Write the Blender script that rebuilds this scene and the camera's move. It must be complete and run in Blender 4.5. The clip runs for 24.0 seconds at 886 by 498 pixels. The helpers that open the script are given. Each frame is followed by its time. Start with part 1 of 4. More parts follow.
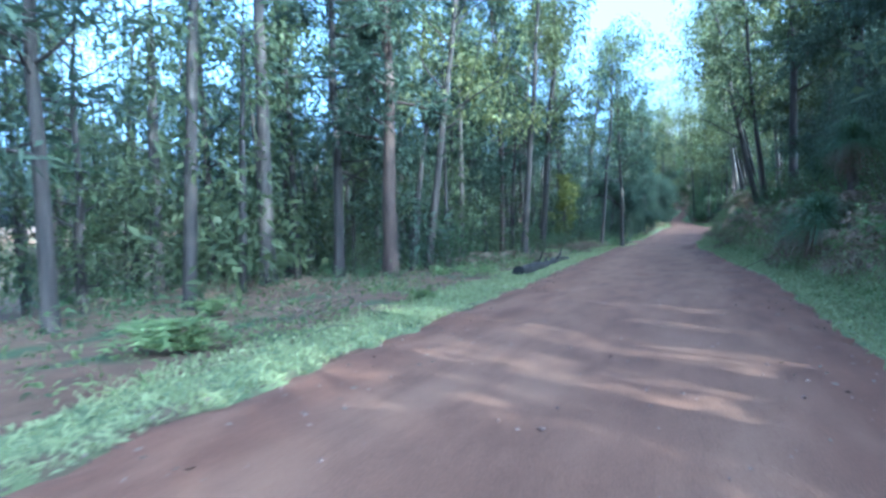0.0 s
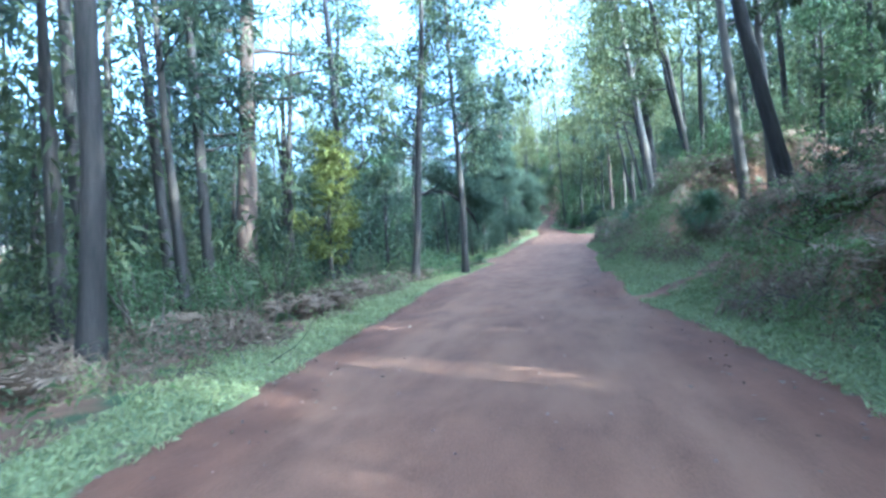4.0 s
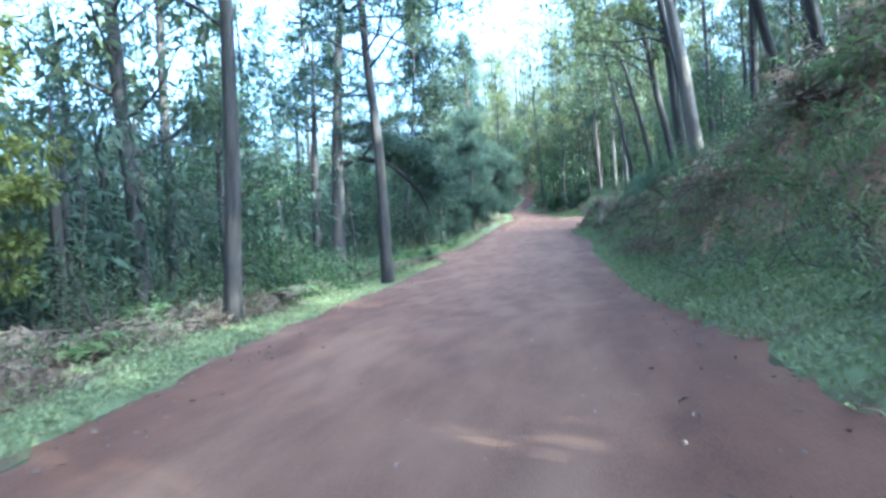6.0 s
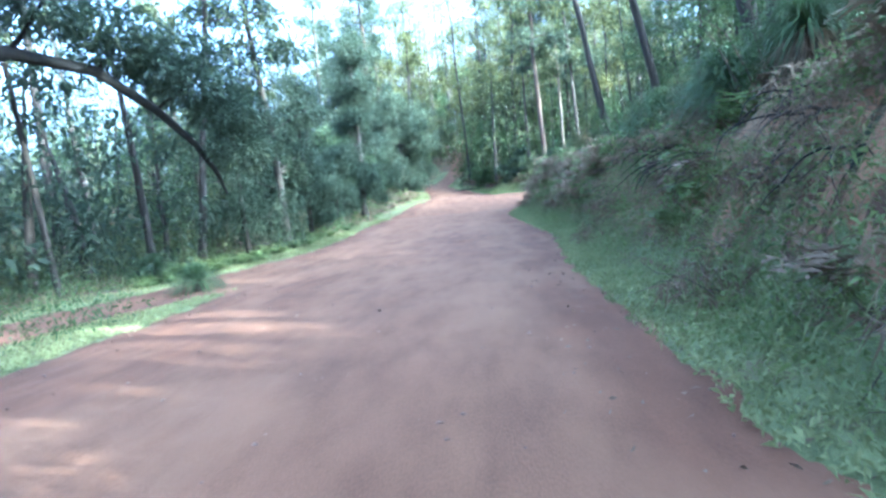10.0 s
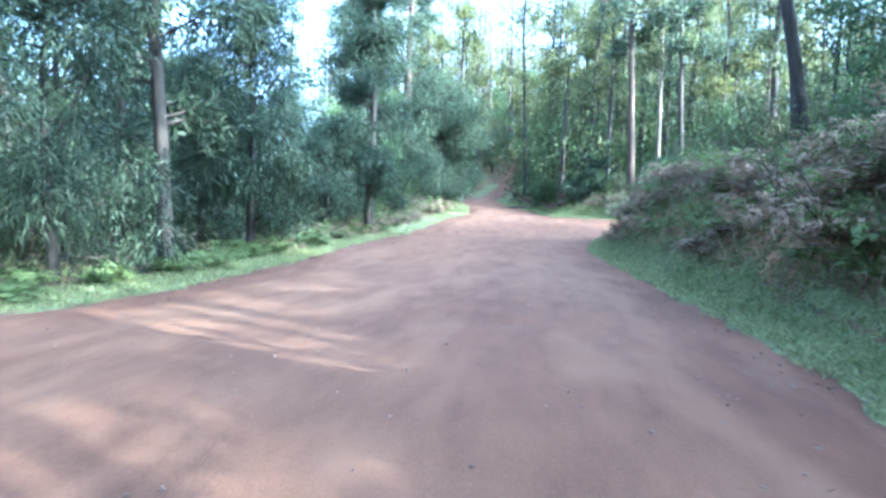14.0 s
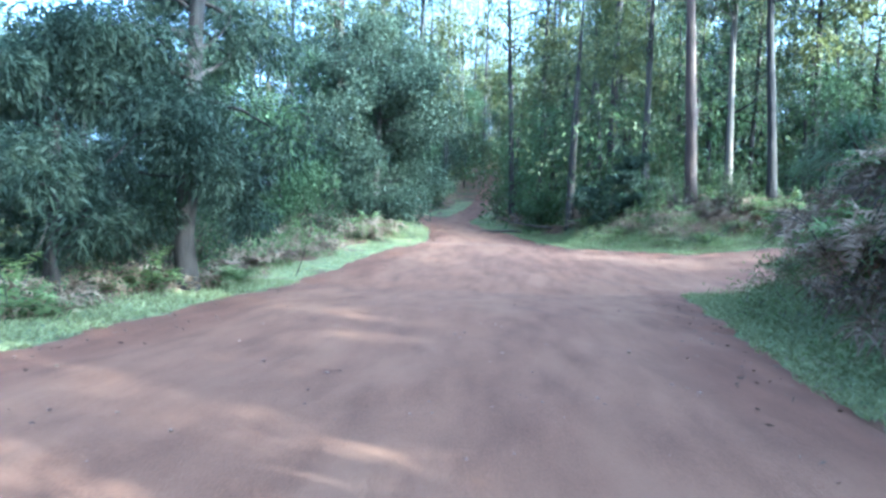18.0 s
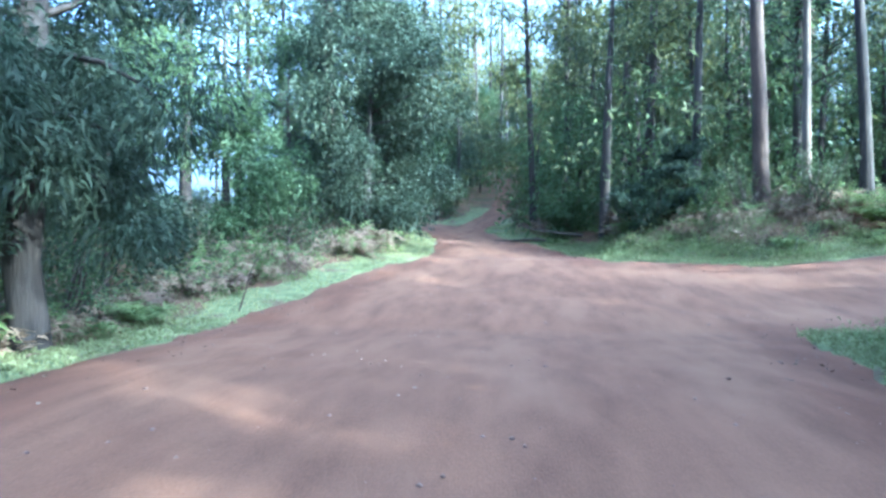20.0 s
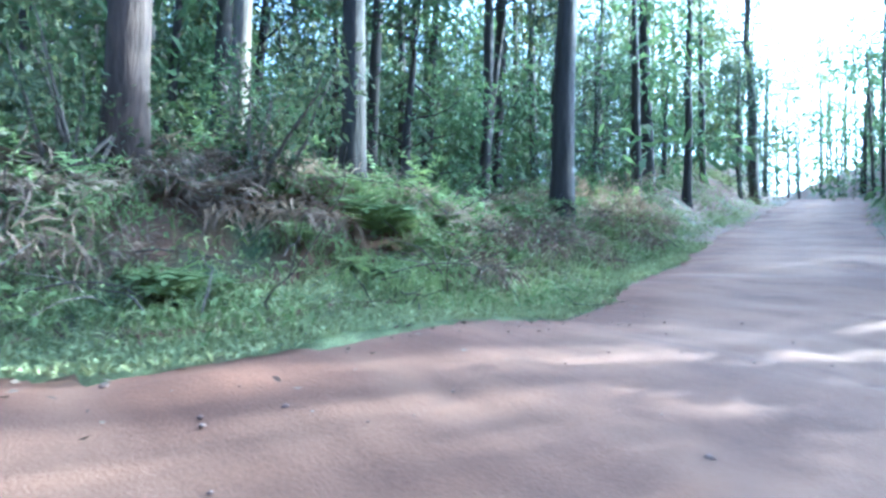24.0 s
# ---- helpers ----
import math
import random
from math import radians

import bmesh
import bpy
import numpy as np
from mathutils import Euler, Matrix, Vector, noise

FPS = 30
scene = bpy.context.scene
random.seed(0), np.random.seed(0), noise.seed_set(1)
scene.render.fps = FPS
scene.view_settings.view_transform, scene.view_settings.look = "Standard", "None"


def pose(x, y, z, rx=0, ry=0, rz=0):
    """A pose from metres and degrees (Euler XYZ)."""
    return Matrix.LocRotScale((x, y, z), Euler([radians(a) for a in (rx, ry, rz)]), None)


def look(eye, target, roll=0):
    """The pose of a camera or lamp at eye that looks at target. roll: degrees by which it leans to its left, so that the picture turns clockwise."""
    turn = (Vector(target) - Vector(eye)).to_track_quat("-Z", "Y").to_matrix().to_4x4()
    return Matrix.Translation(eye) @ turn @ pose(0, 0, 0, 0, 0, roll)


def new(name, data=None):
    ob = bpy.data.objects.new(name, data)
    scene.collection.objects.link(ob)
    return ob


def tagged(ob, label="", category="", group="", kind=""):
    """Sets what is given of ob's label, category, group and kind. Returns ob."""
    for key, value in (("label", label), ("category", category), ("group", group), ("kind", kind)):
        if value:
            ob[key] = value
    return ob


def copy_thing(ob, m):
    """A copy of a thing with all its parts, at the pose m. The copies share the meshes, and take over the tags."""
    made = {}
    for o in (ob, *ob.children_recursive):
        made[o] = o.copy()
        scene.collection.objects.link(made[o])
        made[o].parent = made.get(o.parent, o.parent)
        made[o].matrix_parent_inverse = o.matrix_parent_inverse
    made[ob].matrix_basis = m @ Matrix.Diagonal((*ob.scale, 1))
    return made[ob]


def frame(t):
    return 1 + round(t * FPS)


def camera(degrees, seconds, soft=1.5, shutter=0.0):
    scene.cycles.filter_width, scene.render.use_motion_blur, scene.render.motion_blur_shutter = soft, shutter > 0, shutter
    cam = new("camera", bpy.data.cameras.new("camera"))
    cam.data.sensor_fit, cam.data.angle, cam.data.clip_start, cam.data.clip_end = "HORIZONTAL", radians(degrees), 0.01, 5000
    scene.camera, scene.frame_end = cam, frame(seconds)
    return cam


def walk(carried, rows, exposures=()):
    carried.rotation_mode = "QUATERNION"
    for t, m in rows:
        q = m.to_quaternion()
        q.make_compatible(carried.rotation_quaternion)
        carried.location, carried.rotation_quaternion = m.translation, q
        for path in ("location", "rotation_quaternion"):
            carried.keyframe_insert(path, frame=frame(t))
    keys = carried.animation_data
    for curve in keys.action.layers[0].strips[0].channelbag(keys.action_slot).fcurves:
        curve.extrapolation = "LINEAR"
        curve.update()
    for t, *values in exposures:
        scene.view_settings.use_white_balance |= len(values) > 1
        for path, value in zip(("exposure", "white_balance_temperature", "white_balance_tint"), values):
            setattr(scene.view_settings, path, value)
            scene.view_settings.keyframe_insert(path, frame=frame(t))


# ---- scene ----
cam = camera(70.6, 24.0, soft=2.75, shutter=0.15)
PATH = [
    (0, (-0.879, -0.171, 1.580), (-1.652, 1.672, 1.500), -1.35),
    (0.5, (-1.587, 4.572, 1.602), (-2.180, 6.480, 1.523), -1.13),
    (1, (-1.951, 8.729, 1.614), (-2.384, 10.681, 1.537), -1.12),
    (1.5, (-2.094, 12.490, 1.591), (-2.474, 14.453, 1.531), -1.17),
    (2, (-2.223, 15.991, 1.576), (-2.605, 17.954, 1.522), -1.15),
    (2.5, (-2.337, 19.491, 1.550), (-2.714, 21.455, 1.496), -1.20),
    (4.5, (-3.049, 33.531, 1.261), (-3.427, 35.494, 1.200), -3.86),
    (5, (-3.216, 37.426, 1.164), (-3.563, 39.395, 1.088), -3.77),
    (5.5, (-3.228, 41.079, 1.104), (-3.564, 43.049, 1.014), -3.67),
    (6, (-3.184, 44.930, 1.073), (-3.502, 46.902, 0.970), -4.03),
    (6.5, (-3.117, 48.592, 1.015), (-3.408, 50.567, 0.898), -4.46),
    (7, (-3.082, 52.072, 0.956), (-3.355, 54.049, 0.828), -5.24),
    (7.5, (-3.043, 55.035, 0.814), (-3.299, 57.014, 0.672), -5.84),
    (8, (-2.975, 57.654, 0.747), (-3.205, 59.633, 0.572), -5.39),
    (8.5, (-2.841, 59.975, 0.604), (-3.037, 61.957, 0.428), -5.49),
    (9, (-2.675, 62.030, 0.500), (-2.853, 64.015, 0.333), -5.59),
    (9.5, (-2.605, 63.771, 0.465), (-2.747, 65.759, 0.293), -5.73),
    (10, (-2.502, 65.499, 0.426), (-2.619, 67.488, 0.253), -5.58),
    (10.5, (-2.330, 67.031, 0.361), (-2.444, 69.020, 0.183), -5.19),
    (12.5, (-2.696, 72.273, 0.317), (-2.827, 74.265, 0.196), -2.60),
    (13, (-2.639, 74.684, 0.292), (-2.821, 76.671, 0.158), -2.27),
    (13.5, (-2.730, 77.110, 0.211), (-2.945, 79.094, 0.087), -0.72),
    (14, (-2.930, 79.418, 0.190), (-3.180, 81.399, 0.071), 1.36),
    (14.5, (-3.214, 81.493, 0.185), (-3.488, 83.470, 0.063), 2.74),
    (15, (-3.273, 83.762, 0.200), (-3.524, 85.744, 0.107), 4.33),
    (15.5, (-3.272, 86.035, 0.271), (-3.460, 88.025, 0.188), 4.70),
    (16, (-3.301, 88.203, 0.252), (-3.464, 90.195, 0.179), 4.65),
    (16.5, (-3.387, 90.159, 0.267), (-3.558, 92.151, 0.204), 4.32),
    (17, (-3.566, 92.007, 0.238), (-3.728, 94.000, 0.178), 2.88),
    (17.5, (-3.593, 93.706, 0.277), (-3.770, 95.697, 0.214), 1.76),
    (18, (-3.712, 95.813, 0.312), (-3.876, 97.806, 0.272), 1.66),
    (18.5, (-3.875, 97.748, 0.335), (-4.036, 99.741, 0.295), 1.66),
    (20.5, (-3.516, 101.873, 0.495), (-3.761, 103.858, 0.494), 0.02),
    (21, (-3.424, 103.494, 0.566), (-3.642, 105.482, 0.573), 0.04),
    (21.5, (-3.355, 105.425, 0.632), (-3.441, 107.423, 0.649), -0.24),
    (22, (-2.667, 108.255, 0.567), (-2.412, 110.238, 0.580), -1.17),
    (22.5, (-1.295, 110.786, 0.417), (-0.597, 112.660, 0.439), -1.86),
    (23, (-0.061, 112.130, 0.405), (0.844, 113.913, 0.438), -2.05),
    (23.5, (0.893, 113.161, 0.418), (2.072, 114.775, 0.488), -1.12),
    (24, (1.821, 113.669, 0.587), (3.181, 115.130, 0.710), 1.76),
]
walk(cam, [(t, look(eye, target, roll)) for t, eye, target, roll in PATH], [(0.0, 3.37, 3750, -4), (1.0, 3.85, 3750, -4), (2.5, 4.32, 3850, -4), (5.0, 3.92, 3950, -4), (8.0, 4.57, 4050, -4), (10.0, 4.52, 4050, -4), (13.0, 4.57, 4050, -4), (16.0, 4.27, 4000, -4), (18.0, 4.02, 3900, -4), (21.0, 3.97, 3900, -4), (23.0, 4.07, 3850, -4), (24.0, 3.87, 3800, -4)])

# ---- sky and sun ----
SUN_DIR = Vector((0.82, -0.40, 0.40)).normalized()          # towards the sun
world = bpy.data.worlds.new("sky")
scene.world = world
world.use_nodes = True
wn = world.node_tree
sky = wn.nodes.new("ShaderNodeTexSky")
sky.sky_type = "NISHITA"
sky.sun_disc = False
sky.air_density, sky.dust_density, sky.ozone_density = 0.55, 10.0, 0.3
sky.sun_elevation = math.asin(SUN_DIR.z)
sky.sun_rotation = math.atan2(SUN_DIR.x, SUN_DIR.y)
haze = wn.nodes.new("ShaderNodeHueSaturation")          # thin high haze pales the blue
haze.inputs["Saturation"].default_value = 0.6
wn.links.new(sky.outputs[0], haze.inputs["Color"])
wn.links.new(haze.outputs[0], wn.nodes["Background"].inputs[0])
wn.nodes["Background"].inputs[1].default_value = 0.15
sun_data = bpy.data.lights.new("sun", "SUN")
sun_data.energy, sun_data.angle, sun_data.color = 4.0, radians(0.6), (1.0, 0.80, 0.53)
sun = new("sun", sun_data)
sun.matrix_world = look(SUN_DIR * 100, (0, 0, 0))


# ---- materials ----
ALBEDO = 0.5          # halves every base colour, so that at higher exposure the sky burns out white


def material(name, dark, light, scale=6.0, fine=60.0, rough=0.85, bump=0.3, stretch=(1, 1, 1), island=0.0, translucent=0.0, accent=None, spec=0.3, worn=None):
    """Two colours mixed by noise at two scales, with fine relief; accent: a third colour in sparse patches."""
    dark, light, accent, worn = (c and tuple(ALBEDO * v for v in c) for c in (dark, light, accent, worn))
    m = bpy.data.materials.new(name)
    m.use_nodes = True
    t = m.node_tree
    n, ln = t.nodes, t.links
    b = n["Principled BSDF"]
    b.inputs["Roughness"].default_value = rough
    b.inputs["Specular IOR Level"].default_value = spec
    co = n.new("ShaderNodeTexCoord")
    mp = n.new("ShaderNodeMapping")
    mp.inputs["Scale"].default_value = stretch
    ln.new(co.outputs["Object"], mp.inputs[0])
    a = n.new("ShaderNodeTexNoise")
    a.inputs["Scale"].default_value, a.inputs["Detail"].default_value = scale, 5
    f = n.new("ShaderNodeTexNoise")
    f.inputs["Scale"].default_value, f.inputs["Detail"].default_value = fine, 4
    ln.new(mp.outputs[0], a.inputs["Vector"])
    ln.new(mp.outputs[0], f.inputs["Vector"])
    add = n.new("ShaderNodeMath")
    add.operation = "MULTIPLY_ADD"
    ln.new(f.outputs["Fac"], add.inputs[0])
    add.inputs[1].default_value = 0.6
    ln.new(a.outputs["Fac"], add.inputs[2])
    val = add.outputs[0]
    if island:
        g = n.new("ShaderNodeNewGeometry")
        o = n.new("ShaderNodeObjectInfo")
        s1 = n.new("ShaderNodeMath")
        s1.operation = "MULTIPLY_ADD"
        ln.new(g.outputs["Random Per Island"], s1.inputs[0])
        s1.inputs[1].default_value = island
        ln.new(val, s1.inputs[2])
        s2 = n.new("ShaderNodeMath")
        s2.operation = "MULTIPLY_ADD"
        ln.new(o.outputs["Random"], s2.inputs[0])
        s2.inputs[1].default_value = 0.35
        ln.new(s1.outputs[0], s2.inputs[2])
        val = s2.outputs[0]
    top = 1.25 + island + (0.35 if island else 0)
    r = n.new("ShaderNodeMapRange")
    r.inputs["From Min"].default_value, r.inputs["From Max"].default_value = 0.45, top - 0.2
    ln.new(val, r.inputs[0])
    mix = n.new("ShaderNodeMix")
    mix.data_type = "RGBA"
    mix.inputs[6].default_value, mix.inputs[7].default_value = (*dark, 1), (*light, 1)
    ln.new(r.outputs[0], mix.inputs[0])
    col = mix.outputs[2]
    if accent:
        v = n.new("ShaderNodeTexNoise")
        v.inputs["Scale"].default_value, v.inputs["Detail"].default_value = scale * 0.37, 6
        ln.new(mp.outputs[0], v.inputs["Vector"])
        r2 = n.new("ShaderNodeMapRange")
        r2.inputs["From Min"].default_value, r2.inputs["From Max"].default_value = 0.52, 0.66
        ln.new(v.outputs["Fac"], r2.inputs[0])
        mx = n.new("ShaderNodeMix")
        mx.data_type = "RGBA"
        mx.inputs[7].default_value = (*accent, 1)
        ln.new(r2.outputs[0], mx.inputs[0])
        ln.new(col, mx.inputs[6])
        col = mx.outputs[2]
    if worn:
        at = n.new("ShaderNodeAttribute")
        at.attribute_name = "wear_and_band"
        wm = n.new("ShaderNodeMath")
        wm.operation = "MULTIPLY"
        r3 = n.new("ShaderNodeMapRange")
        r3.inputs["From Min"].default_value, r3.inputs["From Max"].default_value = 0.35, 1.05
        ln.new(add.outputs[0], r3.inputs[0])
        ln.new(at.outputs["Fac"], wm.inputs[0])
        ln.new(r3.outputs[0], wm.inputs[1])
        wx = n.new("ShaderNodeMix")
        wx.data_type = "RGBA"
        wx.inputs[7].default_value = (*worn, 1)
        ln.new(wm.outputs[0], wx.inputs[0])
        ln.new(col, wx.inputs[6])
        col = wx.outputs[2]
    ln.new(col, b.inputs["Base Color"])
    if bump:
        bp = n.new("ShaderNodeBump")
        bp.inputs["Strength"].default_value, bp.inputs["Distance"].default_value = bump, 0.03
        ln.new(add.outputs[0], bp.inputs["Height"])
        ln.new(bp.outputs[0], b.inputs["Normal"])
    if translucent:
        tr = n.new("ShaderNodeBsdfTranslucent")
        ln.new(col, tr.inputs[0])
        ms = n.new("ShaderNodeMixShader")
        ms.inputs[0].default_value = translucent
        ln.new(b.outputs[0], ms.inputs[1])
        ln.new(tr.outputs[0], ms.inputs[2])
        ln.new(ms.outputs[0], n["Material Output"].inputs[0])
    return m


M_SOIL = material("forest_floor", (0.085, 0.045, 0.026), (0.25, 0.14, 0.075), 2.2, 30, bump=0.7, accent=(0.07, 0.10, 0.035))
M_EARTH = material("red_earth", (0.24, 0.115, 0.06), (0.72, 0.39, 0.22), 1.6, 22, bump=1.0, accent=(0.26, 0.22, 0.11))
M_ROAD = material("red_gravel", (0.13, 0.056, 0.03), (0.28, 0.13, 0.07), 2.6, 70, bump=0.35, stretch=(1, 0.3, 1), accent=(0.31, 0.16, 0.09), worn=(0.38, 0.208, 0.118))
M_TURF = material("turf", (0.11, 0.125, 0.045), (0.38, 0.41, 0.17), 4.5, 60, bump=1.0, accent=(0.20, 0.15, 0.08))
M_GRASS = material("verge_grass", (0.26, 0.285, 0.115), (0.66, 0.69, 0.33), 0.8, 8, bump=0, island=0.6, translucent=0.35)
M_BARK = material("grey_bark", (0.018, 0.015, 0.013), (0.095, 0.078, 0.065), 6, 30, bump=1.0, stretch=(1, 1, 0.13))
M_BARK_RED = material("pine_bark", (0.024, 0.017, 0.013), (0.15, 0.10, 0.074), 6, 26, bump=1.0, stretch=(1, 1, 0.18))
M_BARK_PALE = material("pale_gum_bark", (0.10, 0.08, 0.062), (0.30, 0.25, 0.20), 3.5, 24, bump=0.6, stretch=(1, 1, 0.2), accent=(0.12, 0.08, 0.055))
M_TWIG = material("dead_wood", (0.05, 0.04, 0.035), (0.22, 0.17, 0.13), 6, 30, bump=0.5)
M_CHAR_SHADE = material("charred_and_silhouetted_wood", (0.008, 0.008, 0.008), (0.03, 0.028, 0.027), 8, 40, bump=0.6)
M_LEAF = material("gum_leaves", (0.065, 0.092, 0.042), (0.24, 0.265, 0.11), 0.6, 5, rough=0.6, bump=0, island=0.7, translucent=0.5)
M_NEEDLE = material("pine_needles", (0.038, 0.065, 0.040), (0.135, 0.17, 0.10), 0.6, 5, rough=0.65, bump=0, island=0.7, translucent=0.45)
# gum leaves again, with warm sunlight on the crowns put into the colour
M_LEAF_SUNLIT = material("sunlit_gum_leaves", (0.075, 0.10, 0.035), (0.30, 0.305, 0.10), 0.5, 5, rough=0.6, bump=0, island=0.7, translucent=0.5)
# the yellow is sunshine on the foliage, painted into its base colour
M_BRIGHT = material("sunlit_yellow_leaves", (0.08, 0.11, 0.02), (0.34, 0.34, 0.07), 0.6, 5, rough=0.6, bump=0, island=0.7, translucent=0.45)
M_SHRUB = material("shrub_leaves", (0.06, 0.105, 0.045), (0.23, 0.31, 0.12), 0.9, 7, rough=0.6, bump=0, island=0.7, translucent=0.5)
M_BLADE = material("grass_tree_blades", (0.07, 0.12, 0.05), (0.24, 0.32, 0.14), 1, 8, rough=0.5, bump=0, island=0.6, translucent=0.3)
M_FERN = material("bracken", (0.14, 0.19, 0.06), (0.46, 0.54, 0.19), 1, 8, rough=0.6, bump=0, island=0.6, translucent=0.4)
M_DEAD = material("dead_bracken", (0.15, 0.10, 0.065), (0.47, 0.345, 0.235), 1, 8, rough=0.9, bump=0, island=0.7, translucent=0.2)
M_FROND = material("dark_bracken", (0.14, 0.20, 0.06), (0.54, 0.66, 0.23), 1, 8, rough=0.6, bump=0, island=0.6, translucent=0.4)
M_WITHERED = material("withered_bracken", (0.22, 0.15, 0.095), (0.80, 0.60, 0.41), 1, 8, rough=0.9, bump=0, island=0.7, translucent=0.3)
M_STONE = material("road_stone", (0.14, 0.07, 0.05), (0.50, 0.36, 0.29), 4, 30, bump=0.4, island=0.8)
M_LITTER = material("leaf_litter", (0.14, 0.09, 0.06), (0.42, 0.33, 0.25), 2, 20, bump=0, island=0.9)


# ---- mesh helpers ----
def mesh_from(name, verts, faces, mat, smooth=False):
    """A mesh out of arrays: verts n x 3, faces m x 3 or m x 4."""
    verts, faces = np.asarray(verts, np.float32), np.asarray(faces, np.int32)
    me = bpy.data.meshes.new(name)
    k = faces.shape[1]
    me.vertices.add(len(verts))
    me.vertices.foreach_set("co", verts.ravel())
    me.loops.add(faces.size)
    me.loops.foreach_set("vertex_index", faces.ravel())
    me.polygons.add(len(faces))
    me.polygons.foreach_set("loop_start", np.arange(0, faces.size, k, dtype=np.int32))
    me.polygons.foreach_set("loop_total", np.full(len(faces), k, np.int32))
    if smooth:
        me.polygons.foreach_set("use_smooth", np.ones(len(faces), bool))
    me.materials.append(mat)
    me.update(calc_edges=True)
    return me


def part(name, mesh, parent, label=""):
    ob = new(name, mesh)
    ob.parent = parent
    if label:
        tagged(ob, label)
    return ob


def unit(v):
    return v / np.maximum(np.linalg.norm(v, axis=-1, keepdims=True), 1e-9)


class Tubes:
    """Collects tapered tubes along polylines into one quad mesh."""

    def __init__(self, seg=8):
        self.v, self.f, self.n, self.seg = [], [], 0, seg

    def add(self, pts, radii, seg=None, rough=0.0, rng=None):
        seg = seg or self.seg
        pts, radii = np.asarray(pts, float), np.asarray(radii, float)
        d = unit(np.gradient(pts, axis=0))
        side = unit(np.cross(d, [0.31, 0.93, 0.17]))
        up = np.cross(d, side)
        a = np.arange(seg) * 2 * math.pi / seg
        ring = side[:, None] * np.cos(a)[:, None] + up[:, None] * np.sin(a)[:, None]
        rr = radii[:, None] * np.ones(seg)
        if rough:
            rr = rr * (1 + rough * rng.standard_normal((1, seg)) + 0.5 * rough * rng.standard_normal(rr.shape))
        v = pts[:, None] + ring * rr[:, :, None]
        k = len(pts)
        i, j = np.meshgrid(np.arange(k - 1), np.arange(seg), indexing="ij")
        j2 = (j + 1) % seg
        f = np.stack([i * seg + j, i * seg + j2, (i + 1) * seg + j2, (i + 1) * seg + j], -1).reshape(-1, 4)
        self.v.append(v.reshape(-1, 3))
        self.f.append(f + self.n)
        self.n += k * seg

    def mesh(self, name, mat):
        return mesh_from(name, np.concatenate(self.v), np.concatenate(self.f), mat, smooth=True)


def leaf_arrays(base, way, length, width, rng, droop=0.0):
    """Rhombic leaves, one quad each, slightly folded: base n x 3, way n x 3."""
    n = len(base)
    way = unit(way)
    side = unit(np.cross(way, unit(rng.standard_normal((n, 3)))))
    ln = (length * rng.uniform(0.6, 1.3, n))[:, None]
    wd = (width * rng.uniform(0.6, 1.3, n))[:, None]
    mid = base + way * ln * 0.45
    tip = base + way * ln - np.array([0, 0, 1.0]) * ln * droop
    nrm = np.cross(way, side) * wd * 0.25
    v = np.stack([base, mid + side * wd * 0.5 + nrm, tip, mid - side * wd * 0.5 + nrm], 1)
    f = np.arange(4 * n).reshape(n, 4)
    return v.reshape(-1, 3), f


class Leaves:
    def __init__(self):
        self.v, self.f, self.n = [], [], 0

    def put(self, v, f):
        self.v.append(v)
        self.f.append(f + self.n)
        self.n += len(v)

    def clump(self, centre, radius, count, length, width, rng, flat=0.7, droop=0.2, down=0.0):
        d = unit(rng.standard_normal((count, 3)))
        r = rng.uniform(0.15, 1.0, count)[:, None] ** 0.6
        base = np.asarray(centre) + d * r * radius * np.array([1, 1, flat])
        way = d + 0.7 * rng.standard_normal((count, 3)) + np.array([0, 0, -down])
        self.put(*leaf_arrays(base, way, length, width, rng, droop))

    def mesh(self, name, mat):
        return mesh_from(name, np.concatenate(self.v), np.concatenate(self.f), mat)


def smooth(a, b, x):
    t = np.clip((x - a) / (b - a), 0, 1)
    return t * t * (3 - 2 * t)


